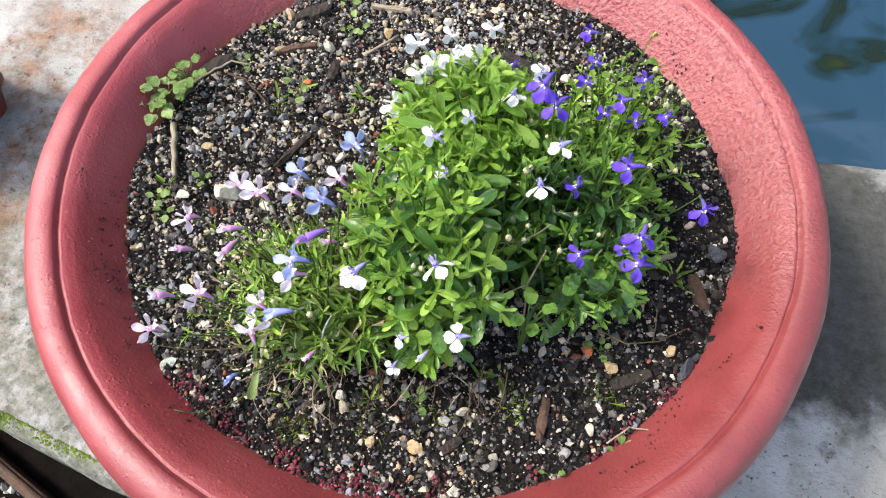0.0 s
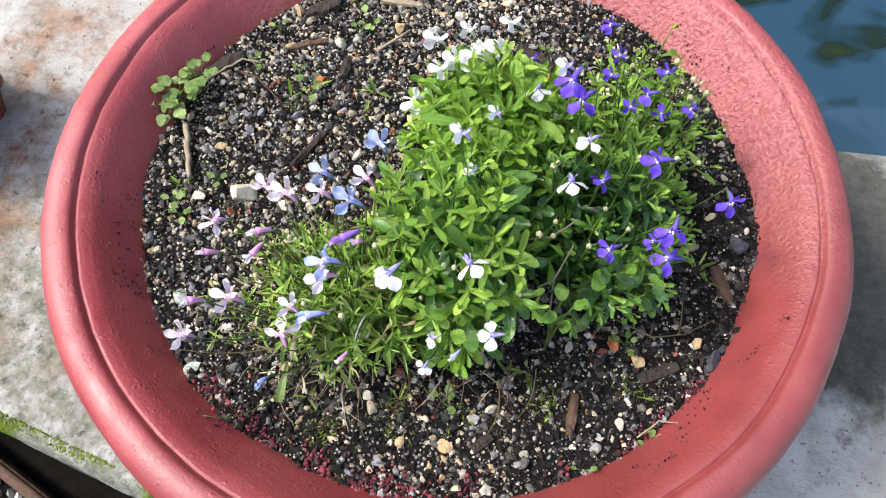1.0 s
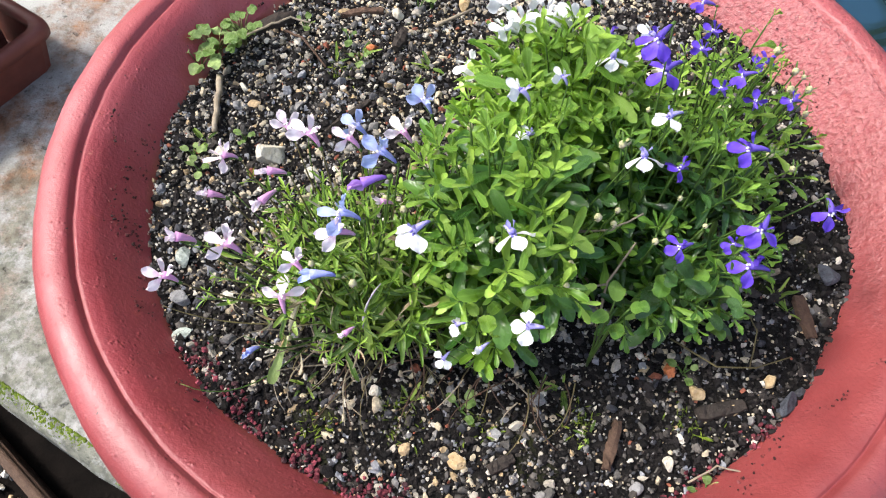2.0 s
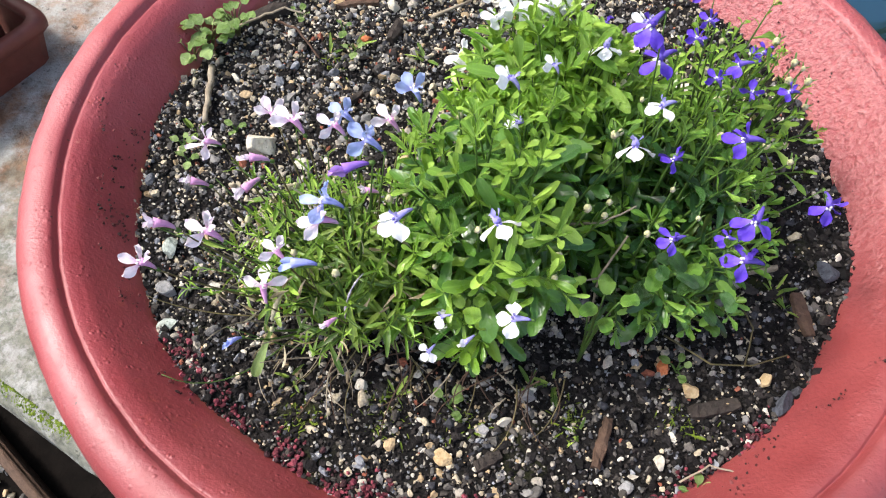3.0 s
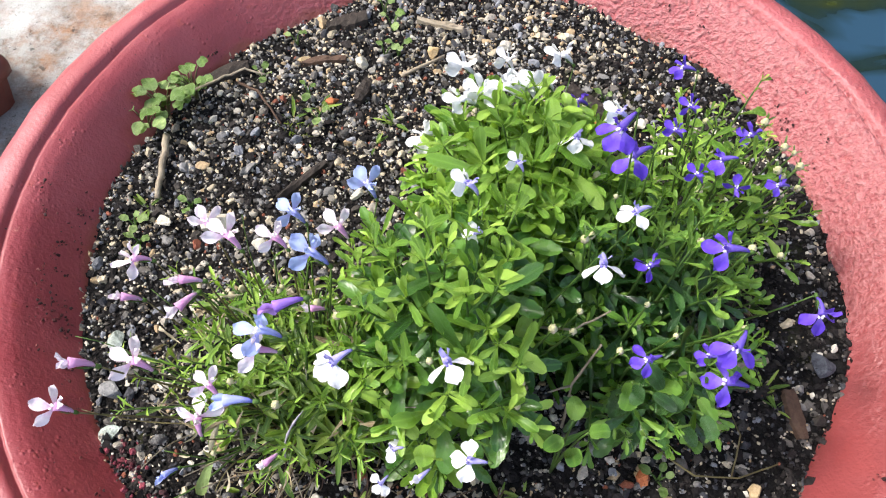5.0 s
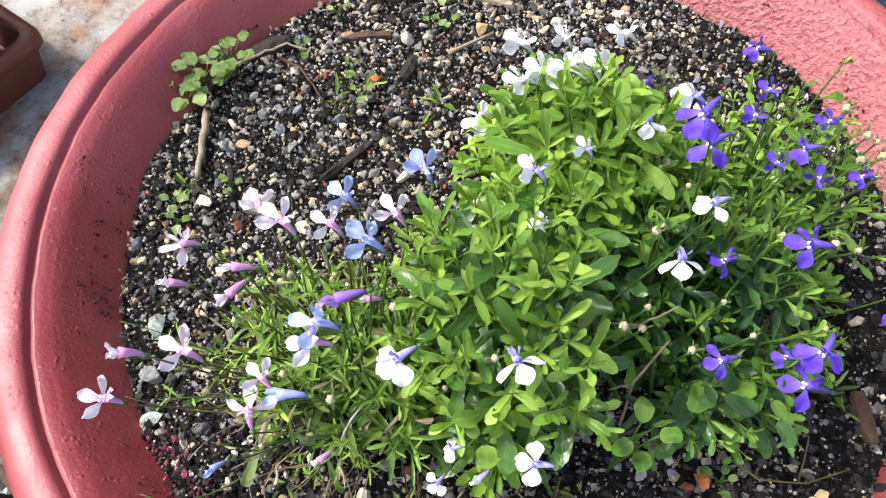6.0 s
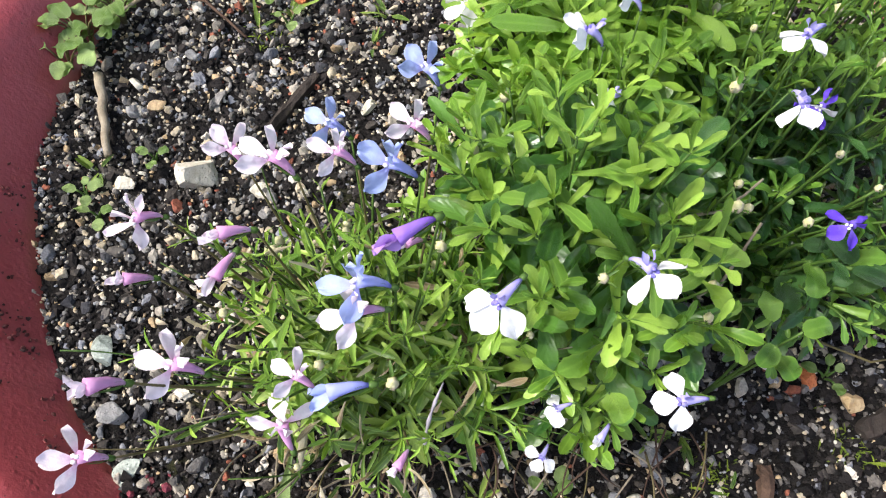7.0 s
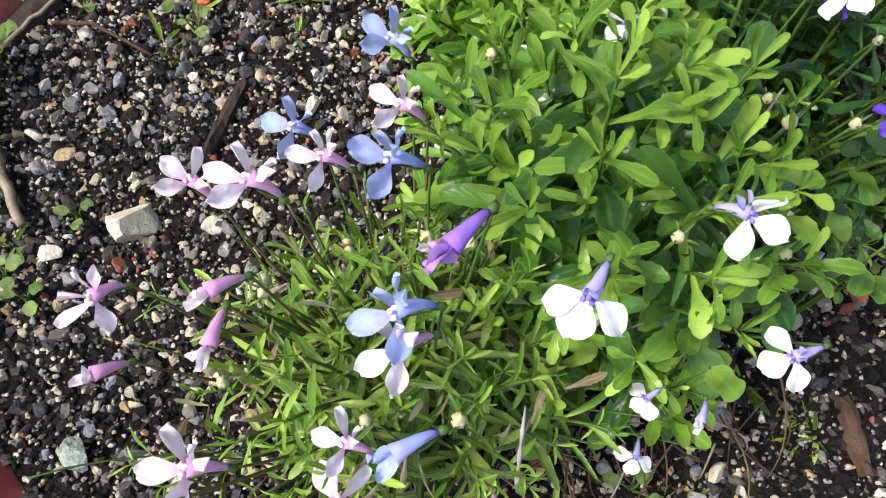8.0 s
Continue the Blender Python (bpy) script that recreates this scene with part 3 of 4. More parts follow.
for x, y, size in ((-0.082, 0.116, 0.0062), (-0.160, -0.016, 0.0056), (-0.163, 0.036, 0.0042), (0.030, -0.145, 0.0050), (0.101, -0.150, 0.0044),
                   (-0.061, 0.020, 0.0052), (0.088, 0.098, 0.0056), (0.106, 0.082, 0.0062), (0.076, 0.106, 0.0048), (-0.105, -0.020, 0.0045)):
    pebble(x, y, size, PALE_STONE, "small rough cream-coloured stone lying on the soil")
pebble(-0.130, -0.012, 0.0112, PALE_STONE, "large blocky cream-coloured stone lying on the soil", 1.15)
for x, y, size in ((-0.040, 0.133, 0.0070), (0.114, -0.113, 0.0052), (-0.118, 0.112, 0.0058), (0.150, -0.100, 0.0050), (0.005, -0.166, 0.0048), (0.132, -0.118, 0.0048)):
    pebble(x, y, size, TAN_STONE, "small tan stone lying on the soil")
for x, y, size in ((-0.161, 0.020, 0.0052), (0.079, -0.096, 0.0062), (0.037, -0.130, 0.0062), (0.086, -0.164, 0.0050), (0.020, -0.150, 0.0046), (-0.150, -0.110, 0.0066), (-0.140, 0.050, 0.0046), (0.135, -0.052, 0.0050)):
    pebble(x, y, size, GREY_STONE, "small grey stone half sunk in the soil")
for x, y, size in ((-0.156, -0.086, 0.0066), (-0.141, -0.130, 0.0060)):
    pebble(x, y, size, LICHEN, "crumbly pale green-white lump crusted with lichen on the soil", 0.7).name = "lichen_lump"
pebble(0.181, -0.035, 0.0080, SLATE, "dark slate-grey stone lying beside the pot wall")
pebble(0.157, -0.111, 0.0084, SLATE, "dark blue-grey angular stone beside the pot wall")
ob = pebble(0.101, -0.104, 0.0062, BRICK, "orange-red chip of brick on the soil", 0.6)
ob.name = "brick_chip"
pebble(-0.092, 0.082, 0.0052, BRICK, "reddish-brown clay crumb on the soil").name = "clay_crumb"


def chip(name, a, b, width, thick, material, label, category="bark"):
    """A splinter of bark or wood with broken ends, from a to b in plan."""
    a, b = Vector(a), Vector(b)
    n, long = 9, (b - a).length
    way = (b - a).normalized()
    side = Vector((-way.y, way.x))
    verts, faces = [], []
    for i in range(n + 1):
        s = i / n
        wide = width * (0.55 + 0.45 * math.sin(math.pi * (0.12 + 0.76 * s))) * (1 + rng.normal(0, 0.08))
        for c, h in ((-1, 0.0), (-0.8, 0.8), (-0.1, 1.05), (0.75, 0.85), (1, 0.05), (0.2, -0.4)):
            p = a + way * (long * s + rng.normal(0, long * 0.012)) + side * (wide * c * 0.5)
            verts.append((p.x, p.y, soil_z(p.x, p.y) + 0.0008 + thick * h * (1 + rng.normal(0, 0.12))))
    for i in range(n):
        for j in range(6):
            k = (j + 1) % 6
            faces.append((i * 6 + j, i * 6 + k, i * 6 + 6 + k, i * 6 + 6 + j))
    faces += [tuple(range(6))[::-1], tuple(range(n * 6, n * 6 + 6))]
    return tagged(new(name, mesh_of(name, verts, faces, material, None, False)), label, category)


chip("bark_piece", (-0.178, 0.082), (-0.150, 0.101), 0.011, 0.005, BARK, "black piece of bark at the edge of the soil")
chip("bark_piece", (-0.112, 0.143), (-0.088, 0.152), 0.012, 0.005, BARK, "black piece of bark at the edge of the soil")
chip("bark_piece", (-0.078, 0.085), (-0.075, 0.104), 0.008, 0.004, BARK, "short black bark splinter on the soil")
chip("bark_piece", (-0.102, 0.008), (-0.084, 0.038), 0.006, 0.004, BARK, "long black bark splinter on the soil")
chip("bark_piece", (-0.120, 0.110), (-0.092, 0.116), 0.006, 0.003, BROWN, "flat brown bark splinter on the soil")
chip("bark_piece", (0.073, -0.158), (0.077, -0.134), 0.006, 0.003, BROWN, "dark brown bark splinter sunk in the soil")
chip("bark_piece", (0.114, -0.124), (0.136, -0.115), 0.009, 0.003, BARK, "broad dark brown bark flake on the soil")
chip("bark_piece", (0.166, -0.050), (0.173, -0.072), 0.009, 0.003, BROWN, "curved brown bark flake on the soil")
chip("bark_piece", (0.138, -0.044), (0.156, -0.038), 0.004, 0.003, STRAW, "pale wood splinter on the soil")
chip("bark_piece", (0.046, 0.118), (0.070, 0.100), 0.010, 0.005, BARK, "black piece of bark on the soil")
chip("bark_piece", (0.154, -0.138), (0.124, -0.160), 0.005, 0.004, BROWN, "brown bark strip against the pot wall")
chip("wood_stick", (-0.057, 0.160), (-0.026, 0.156), 0.005, 0.003, STRAW, "pale flat wood stick on the soil", "twig")


chip("bark_piece", (0.020, -0.168), (0.030, -0.160), 0.007, 0.003, BARK, "small black bark flake on the soil")
chip("fallen_leaf", (0.050, 0.094), (0.072, 0.096), 0.006, 0.0015, BRICK, "curled orange-brown fallen leaf on the soil", "leaf")


def twig(points, r0, r1, material, label, name="twig"):
    pts = []
    for a, b in zip(points, points[1:]):
        pts += [Vector(a).lerp(Vector(b), i / 4) + Vector(rng.normal(0, r0 * 0.25, 3)) for i in range(4)]
    pts.append(Vector(points[-1]))
    n = len(pts)
    vs, fs, us = tube(pts, [r0 + (r1 - r0) * i / (n - 1) for i in range(n)], 7)
    return tagged(new(name, mesh_of(name, vs, fs, material, us)), label, "twig")


twig([(-0.177, 0.037, 0.156), (-0.172, 0.016, 0.1555), (-0.167, -0.004, 0.155)], 0.0021, 0.0016, STRAW, "short dry grey-brown twig lying on the soil")
twig([(-0.056, 0.108, 0.154), (-0.033, 0.128, 0.155)], 0.0013, 0.0010, STRAW, "thin pale dry twig lying on the soil")
twig([(-0.180, 0.064, 0.158), (-0.160, 0.078, 0.162), (-0.146, 0.088, 0.163), (-0.134, 0.089, 0.160)], 0.0009, 0.0006, STRAW, "thin pale arching dead stem on the soil")
twig([(-0.150, 0.083, 0.156), (-0.136, 0.078, 0.157), (-0.116, 0.058, 0.155)], 0.0010, 0.0006, BROWN, "thin brown dead stem on the soil")
twig([(0.040, -0.058, 0.192), (0.058, -0.062, 0.205), (0.072, -0.052, 0.208)], 0.0007, 0.0004, STRAW, "thin straw-coloured dead stalk among the leaves")
twig([(0.062, -0.090, 0.160), (0.062, -0.078, 0.185), (0.070, -0.066, 0.204)], 0.0007, 0.0005, STRAW, "thin straw-coloured dead stalk among the leaves")
twig([(0.062, -0.078, 0.183), (0.052, -0.084, 0.186)], 0.0006, 0.0003, STRAW, "thin straw-coloured dead stalk among the leaves")
twig([(0.100, -0.088, 0.156), (0.122, -0.100, 0.158), (0.140, -0.098, 0.160), (0.158, -0.088, 0.158)], 0.0005, 0.0003, BROWN_STEM, "creeping brownish stem on the soil")
twig([(0.138, -0.098, 0.157), (0.140, -0.080, 0.164), (0.134, -0.066, 0.162)], 0.0004, 0.0003, BROWN_STEM, "thin wiry brownish stem on the soil")
twig([(0.110, -0.157, 0.154), (0.122, -0.148, 0.157), (0.140, -0.149, 0.155)], 0.0005, 0.0004, STRAW, "thin pale root lying on the soil")


twig([(0.1640, -0.1320, 0.1655), (0.1690, -0.1415, 0.1725), (0.1740, -0.1480, 0.1785)], 0.0005, 0.0003, STRAW, "thin dry straw stuck to the red pot wall")


# ---- leaves and flowers ----
def blade(aspect, fold, droop, twist, teeth, tip=0.55, n=13, oval=False):
    """A leaf of length 1 along x, folded along its midrib, with a few blunt teeth."""
    verts, faces, uvs = [], [], []
    for i in range(n + 1):
        s = 1 - (1 - i / n) ** 1.5
        u = min(1.0, s / tip)
        wide = aspect * 0.5 * (0.20 + 0.80 * u ** 1.3) * math.sqrt(max(0.0, 1 - max(0.0, (s - tip) / (1 - tip)) ** 2.3))
        if oval:
            wide = aspect * 0.5 * math.sqrt(max(0.0, 1 - abs(2 * s - 1) ** 2.4))
        wide = max(wide, aspect * 0.07 * (1 - s)) + 0.004
        if teeth and 4 < i < n:
            wide *= 1.0 + (0.07 if i % 2 else -0.06)
        for c in (-1, -0.5, 0, 0.5, 1):
            y = wide * c
            z = fold * y * y / max(wide, 1e-4) * (1 - 0.5 * s) + fold * 0.35 * abs(y) + 0.10 * wide * abs(c) * math.sin(13 * s + 2 * c + 7 * twist) - droop * s * s + twist * y * s + 0.035 * math.sin(5.5 * s + 20 * twist) + 0.25 * y * math.sin(7 * s + 9 * fold)
            verts.append((s * (1 - 0.25 * droop * droop * s), y, z))
            uvs.append((s, 0.5 + 0.5 * c))
    for i in range(n):
        for j in range(4):
            a = i * 5 + j
            faces.append((a, a + 5, a + 6, a + 1))
    return np.array(verts), faces, np.array(uvs)


BROAD_BLADES = [blade(a, f, d, t, True, p) for a, f, d, t, p in
                ((0.22, 0.35, 0.14, 0.3, 0.74), (0.26, 0.30, 0.30, -0.4, 0.78), (0.19, 0.45, 0.05, 0.2, 0.72), (0.28, 0.28, 0.26, 0.5, 0.76),
                 (0.21, 0.30, 0.42, -0.2, 0.72), (0.24, 0.40, -0.14, 0.1, 0.76), (0.17, 0.50, 0.20, -0.5, 0.70), (0.24, 0.25, 0.55, 0.3, 0.76))]
NARROW_BLADES = [blade(a, f, d, t, k, 0.5) for a, f, d, t, k in
                 ((0.13, 0.5, 0.25, 0.6, False), (0.16, 0.4, 0.48, -0.5, True), (0.10, 0.6, 0.05, 0.3, False), (0.19, 0.5, 0.55, 0.4, True), (0.13, 0.5, -0.32, -0.8, True))]
ROUND_BLADES = [blade(a, f, d, 0.2, False, 0.55, 13, True) for a, f, d in ((0.78, 0.12, 0.10), (0.70, 0.20, 0.18), (0.86, 0.10, 0.05))]
LOW_BLADES = [blade(a, f, d, 0.2, True, 0.62, 13, True) for a, f, d in ((0.52, 0.20, 0.15), (0.44, 0.25, 0.25), (0.60, 0.15, 0.10))]
BLADE_MESHES = {}


def blade_mesh(blades, k, material):
    key = (id(blades), k, material.name)
    if key not in BLADE_MESHES:
        BLADE_MESHES[key] = mesh_of("leaf", blades[k][0], blades[k][1], material, blades[k][2])
    return BLADE_MESHES[key]


def leaf_matrix(at, way, up, size):
    way = Vector(way).normalized()
    up = Vector(up)
    up = (up - way * up.dot(way)).normalized()
    side = up.cross(way)
    m = Matrix((way, side, up)).transposed().to_4x4()
    return Matrix.Translation(at) @ m @ Matrix.Scale(size, 4)


def petal_mesh(name, material, long, wide, notch, cup, n=9):
    """A petal along x: narrow at its claw, broad and rounded outside."""
    verts, faces, uvs = [], [], []
    for i in range(n + 1):
        s = i / n
        w = wide * (0.16 + 0.84 * math.sin(min(1.0, s * 1.12) * math.pi * 0.62) ** 1.5) * math.sqrt(max(0.0, 1 - max(0, (s - 0.62) / 0.40) ** 2.2))
        for c in (-1, -0.5, 0, 0.5, 1):
            x = long * (s - notch * (1 - abs(c)) * max(0, s - 0.7))
            z = cup * long * (s * s * -0.6 + 0.30 * c * c * s + 0.05 * math.sin(5 * s + 3 * c))
            ragged = 1.0 + 0.10 * math.sin(9 * s + 4 * c) * s
            verts.append((x * (1 + 0.04 * math.sin(11 * c) * s), w * c * ragged, z + 0.06 * long * math.sin(6 * s + 5 * c) * s))
            uvs.append((s, 0.5 + 0.5 * c))
    for i in range(n):
        for j in range(4):
            a = i * 5 + j
            faces.append((a, a + 5, a + 6, a + 1))
    return mesh_of(name, verts, faces, material, uvs)


FLOWER_MESHES = {}


def flower_meshes(colour):
    if colour not in FLOWER_MESHES:
        face, throat = PETALS[colour]
        slim = colour in ("pink", "blue", "purple")
        vs, fs, us = tube([(-0.0072, 0, -0.0003), (-0.0058, 0, 0.0004), (-0.0036, 0, 0.0007), (-0.0014, 0, 0.0004), (0.0004, 0, 0)], [0.0004, 0.0007, 0.0010, 0.0013, 0.0017], 10)
        calyx = Heap()
        for j in range(5):
            w = 2 * math.pi * j / 5
            m = leaf_matrix((-0.0075, 0, 0), (1, 0.35 * math.cos(w), 0.35 * math.sin(w)), (0, math.cos(w), math.sin(w)), 0.0062)
            b = NARROW_BLADES[2]
            calyx.add(b[0] @ np.array(m.to_3x3()).T + np.array(m.translation), b[1], b[2])
        calyx.add((ICO1 * np.array((0.0014, 0.0009, 0.0009))) + np.array((-0.0079, 0, -0.0003)), ICO1_F)
        eye = Heap()
        for y, z in ((0.0008, -0.0012), (-0.0008, -0.0012), (0, 0.0004)):
            eye.add(ICO1 * np.array((0.0008, 0.0006, 0.0006)) + np.array((0.0008, y, z)), ICO1_F)
        FLOWER_MESHES[colour] = (mesh_of("tube", vs, fs, throat, us), petal_mesh("petal", face, 0.0082, (0.0026 if colour == "pink" else 0.0031) if slim else 0.0035, 0.12, 0.30), petal_mesh("petal", face, 0.0078, (0.0024 if colour == "pink" else 0.0028) if slim else 0.0036, 0.05, 0.40),
                                 petal_mesh("upper_petal", throat if colour == "white" else face, 0.0040 if colour == "white" else 0.0058, 0.0010 if colour == "white" else 0.0013, 0.0, -0.5), calyx.mesh("calyx", STEM), eye.mesh("eye", BLUE_EYE if colour == "white" else EYE))
    return FLOWER_MESHES[colour]


def stalk_mesh(points, r0, r1, material):
    n = len(points)
    vs, fs, us = tube(points, [r0 + (r1 - r0) * i / (n - 1) for i in range(n)], 6)
    return mesh_of("stalk", vs, fs, material, us)


def flower(plant, root, at, heading, colour, pitch=12.0, size=1.0, state="open"):
    """A two-lipped flower with its back tube, calyx and stalk; heading: the way that it faces, in plan."""
    tb, mid, lat, upper, calyx, eye = flower_meshes(colour)
    roll = rng.normal(0, 9)
    slim = colour in ("pink", "blue")
    m = Matrix.Translation(at) @ pose(0, 0, 0, 0, 0, heading) @ pose(0, 0, 0, 0, -pitch, 0) @ pose(0, 0, 0, roll, 0, 0) @ Matrix.Scale(size, 4)
    base = Matrix.Translation(plant.matrix_basis.translation).inverted()
    fl = part("flower", tb, plant, "", base @ m)
    part("calyx", calyx, fl)
    if state == "open":
        part("eye", eye, fl)
        part("petal", mid, fl, "", pose(0, 0, -0.0012, 0, 22 + rng.normal(0, 8), rng.normal(0, 5)))
        for sgn in (-1, 1):
            part("petal", lat, fl, "", pose(0, 0.0008 * sgn, -0.0010, -18 * sgn, 12 + rng.normal(0, 9), sgn * ((72 if slim else 70) + rng.normal(0, 9))))
            part("upper_petal", upper, fl, "", pose(-0.0002, 0.0007 * sgn, 0.0012, 0, -62 + rng.normal(0, 14), sgn * (30 + rng.normal(0, 10))))
    else:
        for j in range(3):
            part("petal", lat, fl, "", pose(-0.001, 0, 0, j * 120 + rng.normal(0, 20), 8 + rng.normal(0, 8), rng.normal(0, 10)) @ Matrix.Diagonal((rng.uniform(0.45, 0.8), 0.5, 1, 1)))
    back = m @ Vector((-0.0082, 0, -0.0003))
    root = Vector(root)
    lift = Vector((back.x * 0.80 + root.x * 0.20, back.y * 0.80 + root.y * 0.20, max(back.z - 0.030, 0.168)))
    start = root.lerp(Vector((back.x, back.y, root.z)), 0.25)
    pts = [m.inverted() @ p for p in bend(start, lift, back, 9)]
    part("stalk", stalk_mesh(pts, 0.0006 / size, 0.0003 / size, BROWN_STEM if colour == "pink" else STEM), fl)
    return fl


def bud(plant, root, at, size):
    base = plant.matrix_basis.translation
    ribs = 1 + 0.12 * np.cos(5 * np.arctan2(ICO2[:, 1], ICO2[:, 0]))
    v = ICO2 * np.array((0.92, 0.92, 1.3)) * size
    v[:, :2] *= (ribs * (1 - 0.45 * np.maximum(ICO2[:, 2], 0) ** 2))[:, None]
    ob = part("bud", mesh_of("bud", v * (1 + rng.normal(0, 0.03, (len(v), 1))), ICO2_F, BUD), plant, "", Matrix.Translation(Vector(at) - base))
    heap = Heap()
    for j in range(5):
        w = 2 * math.pi * j / 5 + rng.uniform(0, 0.5)
        m = leaf_matrix((0, 0, -size), (0.55 * math.cos(w), 0.55 * math.sin(w), 1.0), (-math.cos(w), -math.sin(w), 0.5), size * rng.uniform(2.2, 3.6))
        b = NARROW_BLADES[j % 3]
        heap.add(b[0] @ np.array(m.to_3x3()).T + np.array(m.translation), b[1], b[2])
    root = Vector(root)
    end = Vector(at) - Vector((0, 0, size))
    pts = bend(root.lerp(Vector((end.x, end.y, root.z)), 0.45), Vector((end.x * 0.8 + root.x * 0.2, end.y * 0.8 + root.y * 0.2, (end.z + root.z) * 0.5)), end, 6)
    vs, fs, us = tube([p - Vector(at) for p in pts], [0.0008 - 0.00006 * i for i in range(7)], 5)
    heap.add(vs, fs, us)
    part("calyx", heap.mesh("calyx", STEM), ob)


def lobelia(cx, cy, rx, ry, top, stems, blades, old, young, low, high, label, leaves_each=10, spread=0.35, stray=0):
    """A bushy clump: leafy stems from one root that fan out to a domed outline."""
    plant = empty("lobelia_plant", (cx, cy, soil_z(cx, cy)), label, "plant", "lobelia plants")
    base = plant.matrix_basis.translation
    stem_heap, rest, rest_young, made = Heap(), Heap(), Heap(), 0
    todo = []
    for i in range(stems):
        r, w = math.sqrt((i + 0.5) / stems), i * 2.39996 + rng.normal(0, 0.15)
        x, y = cx + rx * r * math.cos(w), cy + ry * r * math.sin(w)
        zt = base.z + (top - base.z) * (math.sqrt(max(0.03, 1 - (0.93 * r) ** 2.4))) * rng.uniform(0.80, 1.04)
        foot = Vector((cx + (x - cx) * spread + rng.normal(0, 0.004), cy + (y - cy) * spread + rng.normal(0, 0.004), base.z - 0.002))
        if stray and i % stray == 0:
            x, y = cx + (x - cx) * 1.32, cy + (y - cy) * 1.28
            zt = min(zt, top - 0.02) + rng.uniform(-0.012, 0.012)
        if ((x - 0.058) / 0.024) ** 2 + ((y + 0.086) / 0.022) ** 2 < 1:
            continue
        if ((x - 0.068) / 0.040) ** 2 + ((y + 0.068) / 0.036) ** 2 < 1:
            zt = base.z + rng.uniform(0.026, 0.050)
        tip = Vector((x, y, zt))
        mid = Vector((foot.x * 0.55 + tip.x * 0.45, foot.y * 0.55 + tip.y * 0.45, foot.z + (zt - foot.z) * 0.72))
        pts = bend(foot, mid, tip, 8)
        vs, fs, us = tube([p - base for p in pts], [0.0009 - 0.00007 * j for j in range(9)], 5)
        stem_heap.add(vs, fs, us)
        turn = rng.uniform(0, 6.28)
        for j in range(leaves_each):
            s = 0.22 + 0.78 * (j + rng.uniform(-0.2, 0.2)) / (leaves_each - 1)
            s = min(max(s, 0.1), 1.0)
            k = min(7, int(s * 8))
            p = pts[k].lerp(pts[k + 1], s * 8 - k)
            t = (pts[k + 1] - pts[k]).normalized()
            a = turn + j * 2.4
            e1 = t.cross(Vector((0.31, 0.2, 0.93))).normalized()
            e2 = t.cross(e1)
            out_way = e1 * math.cos(a) + e2 * math.sin(a)
            open_by = radians(82 - 52 * s ** 3 + rng.normal(0, 9))
            d = out_way * math.sin(open_by) + t * math.cos(open_by) + Vector((0, 0, 0.18 - 0.10 * (1 - s)))
            size = (low + (high - low) * rng.uniform()) * (1.0 if s < 0.70 else 1.0 - 0.60 * (s - 0.70) / 0.3)
            n_up = t * 0.8 + Vector((0, 0, 0.5)) + Vector(rng.normal(0, 0.2, 3))
            end = p + d.normalized() * size
            if end.z < soil_z(end.x, end.y) + 0.002:
                d.z += 0.5
            fresh = s > 0.78 or rng.uniform() < 0.06
            todo.append((p.z, leaf_matrix(p - base, d, n_up, size), int(rng.integers(len(blades))), fresh))
        # the tight rosette of small leaves at the growing tip
        t = (pts[8] - pts[7]).normalized()
        e1 = t.cross(Vector((0.31, 0.2, 0.93))).normalized()
        e2 = t.cross(e1)
        for j in range(4):
            a, lean = turn + j * 1.57 + rng.normal(0, 0.2), radians(rng.uniform(15, 60))
            d = (e1 * math.cos(a) + e2 * math.sin(a)) * math.sin(lean) + t * math.cos(lean)
            todo.append((tip.z, leaf_matrix(tip - base - t * 0.001, d, t * 0.9 - d * 0.2 + Vector(rng.normal(0, 0.12, 3)), low * rng.uniform(0.4, 0.8)), int(rng.integers(len(blades))), True))
    todo.sort(key=lambda q: -q[0])
    for z, m, k, fresh in todo:
        if made < 300:
            made += 1
            part("leaf", blade_mesh(blades, k, young if fresh else old), plant, "", m)
        else:
            b = blades[k]
            (rest_young if fresh else rest).add(b[0] @ np.array(m.to_3x3()).T + np.array(m.translation), b[1], b[2])
    part("stem_mass", stem_heap.mesh("stem_mass", STEM), plant, "", None, "stuff")
    if rest.n:
        part("foliage", rest.mesh("foliage", old), plant, "", None, "stuff")
    if rest_young.n:
        part("young_foliage", rest_young.mesh("young_foliage", young), plant, "", None, "stuff")
    return plant


pale = lobelia(-0.052, -0.098, 0.058, 0.044, 0.240, 92, NARROW_BLADES, NARROW, YOUNG, 0.008, 0.019, "trailing lobelia with narrow leaves and pale pink and blue flowers", 11, 0.3, 4)
middle = lobelia(0.012, -0.069, 0.060, 0.060, 0.262, 84, BROAD_BLADES, LEAF, YOUNG, 0.014, 0.029, "bushy bright green lobelia with white flowers in the pot", 12)
violet = lobelia(0.080, -0.042, 0.060, 0.066, 0.244, 112, BROAD_BLADES, SHADED_DARK_LEAF, DARK_YOUNG, 0.012, 0.021, "bushy green lobelia with deep purple flowers in the pot", 12)
white = lobelia(0.028, 0.008, 0.054, 0.050, 0.248, 78, BROAD_BLADES, LIME_LEAF, YOUNG, 0.016, 0.031, "leafy pale green lobelia with a cluster of pure white flowers", 11)
wiry = lobelia(0.110, 0.022, 0.042, 0.046, 0.246, 44, BROAD_BLADES, LIME_LEAF, YOUNG, 0.008, 0.017, "upright lobelia with long stems and small purple flowers", 9, 0.6, 3)


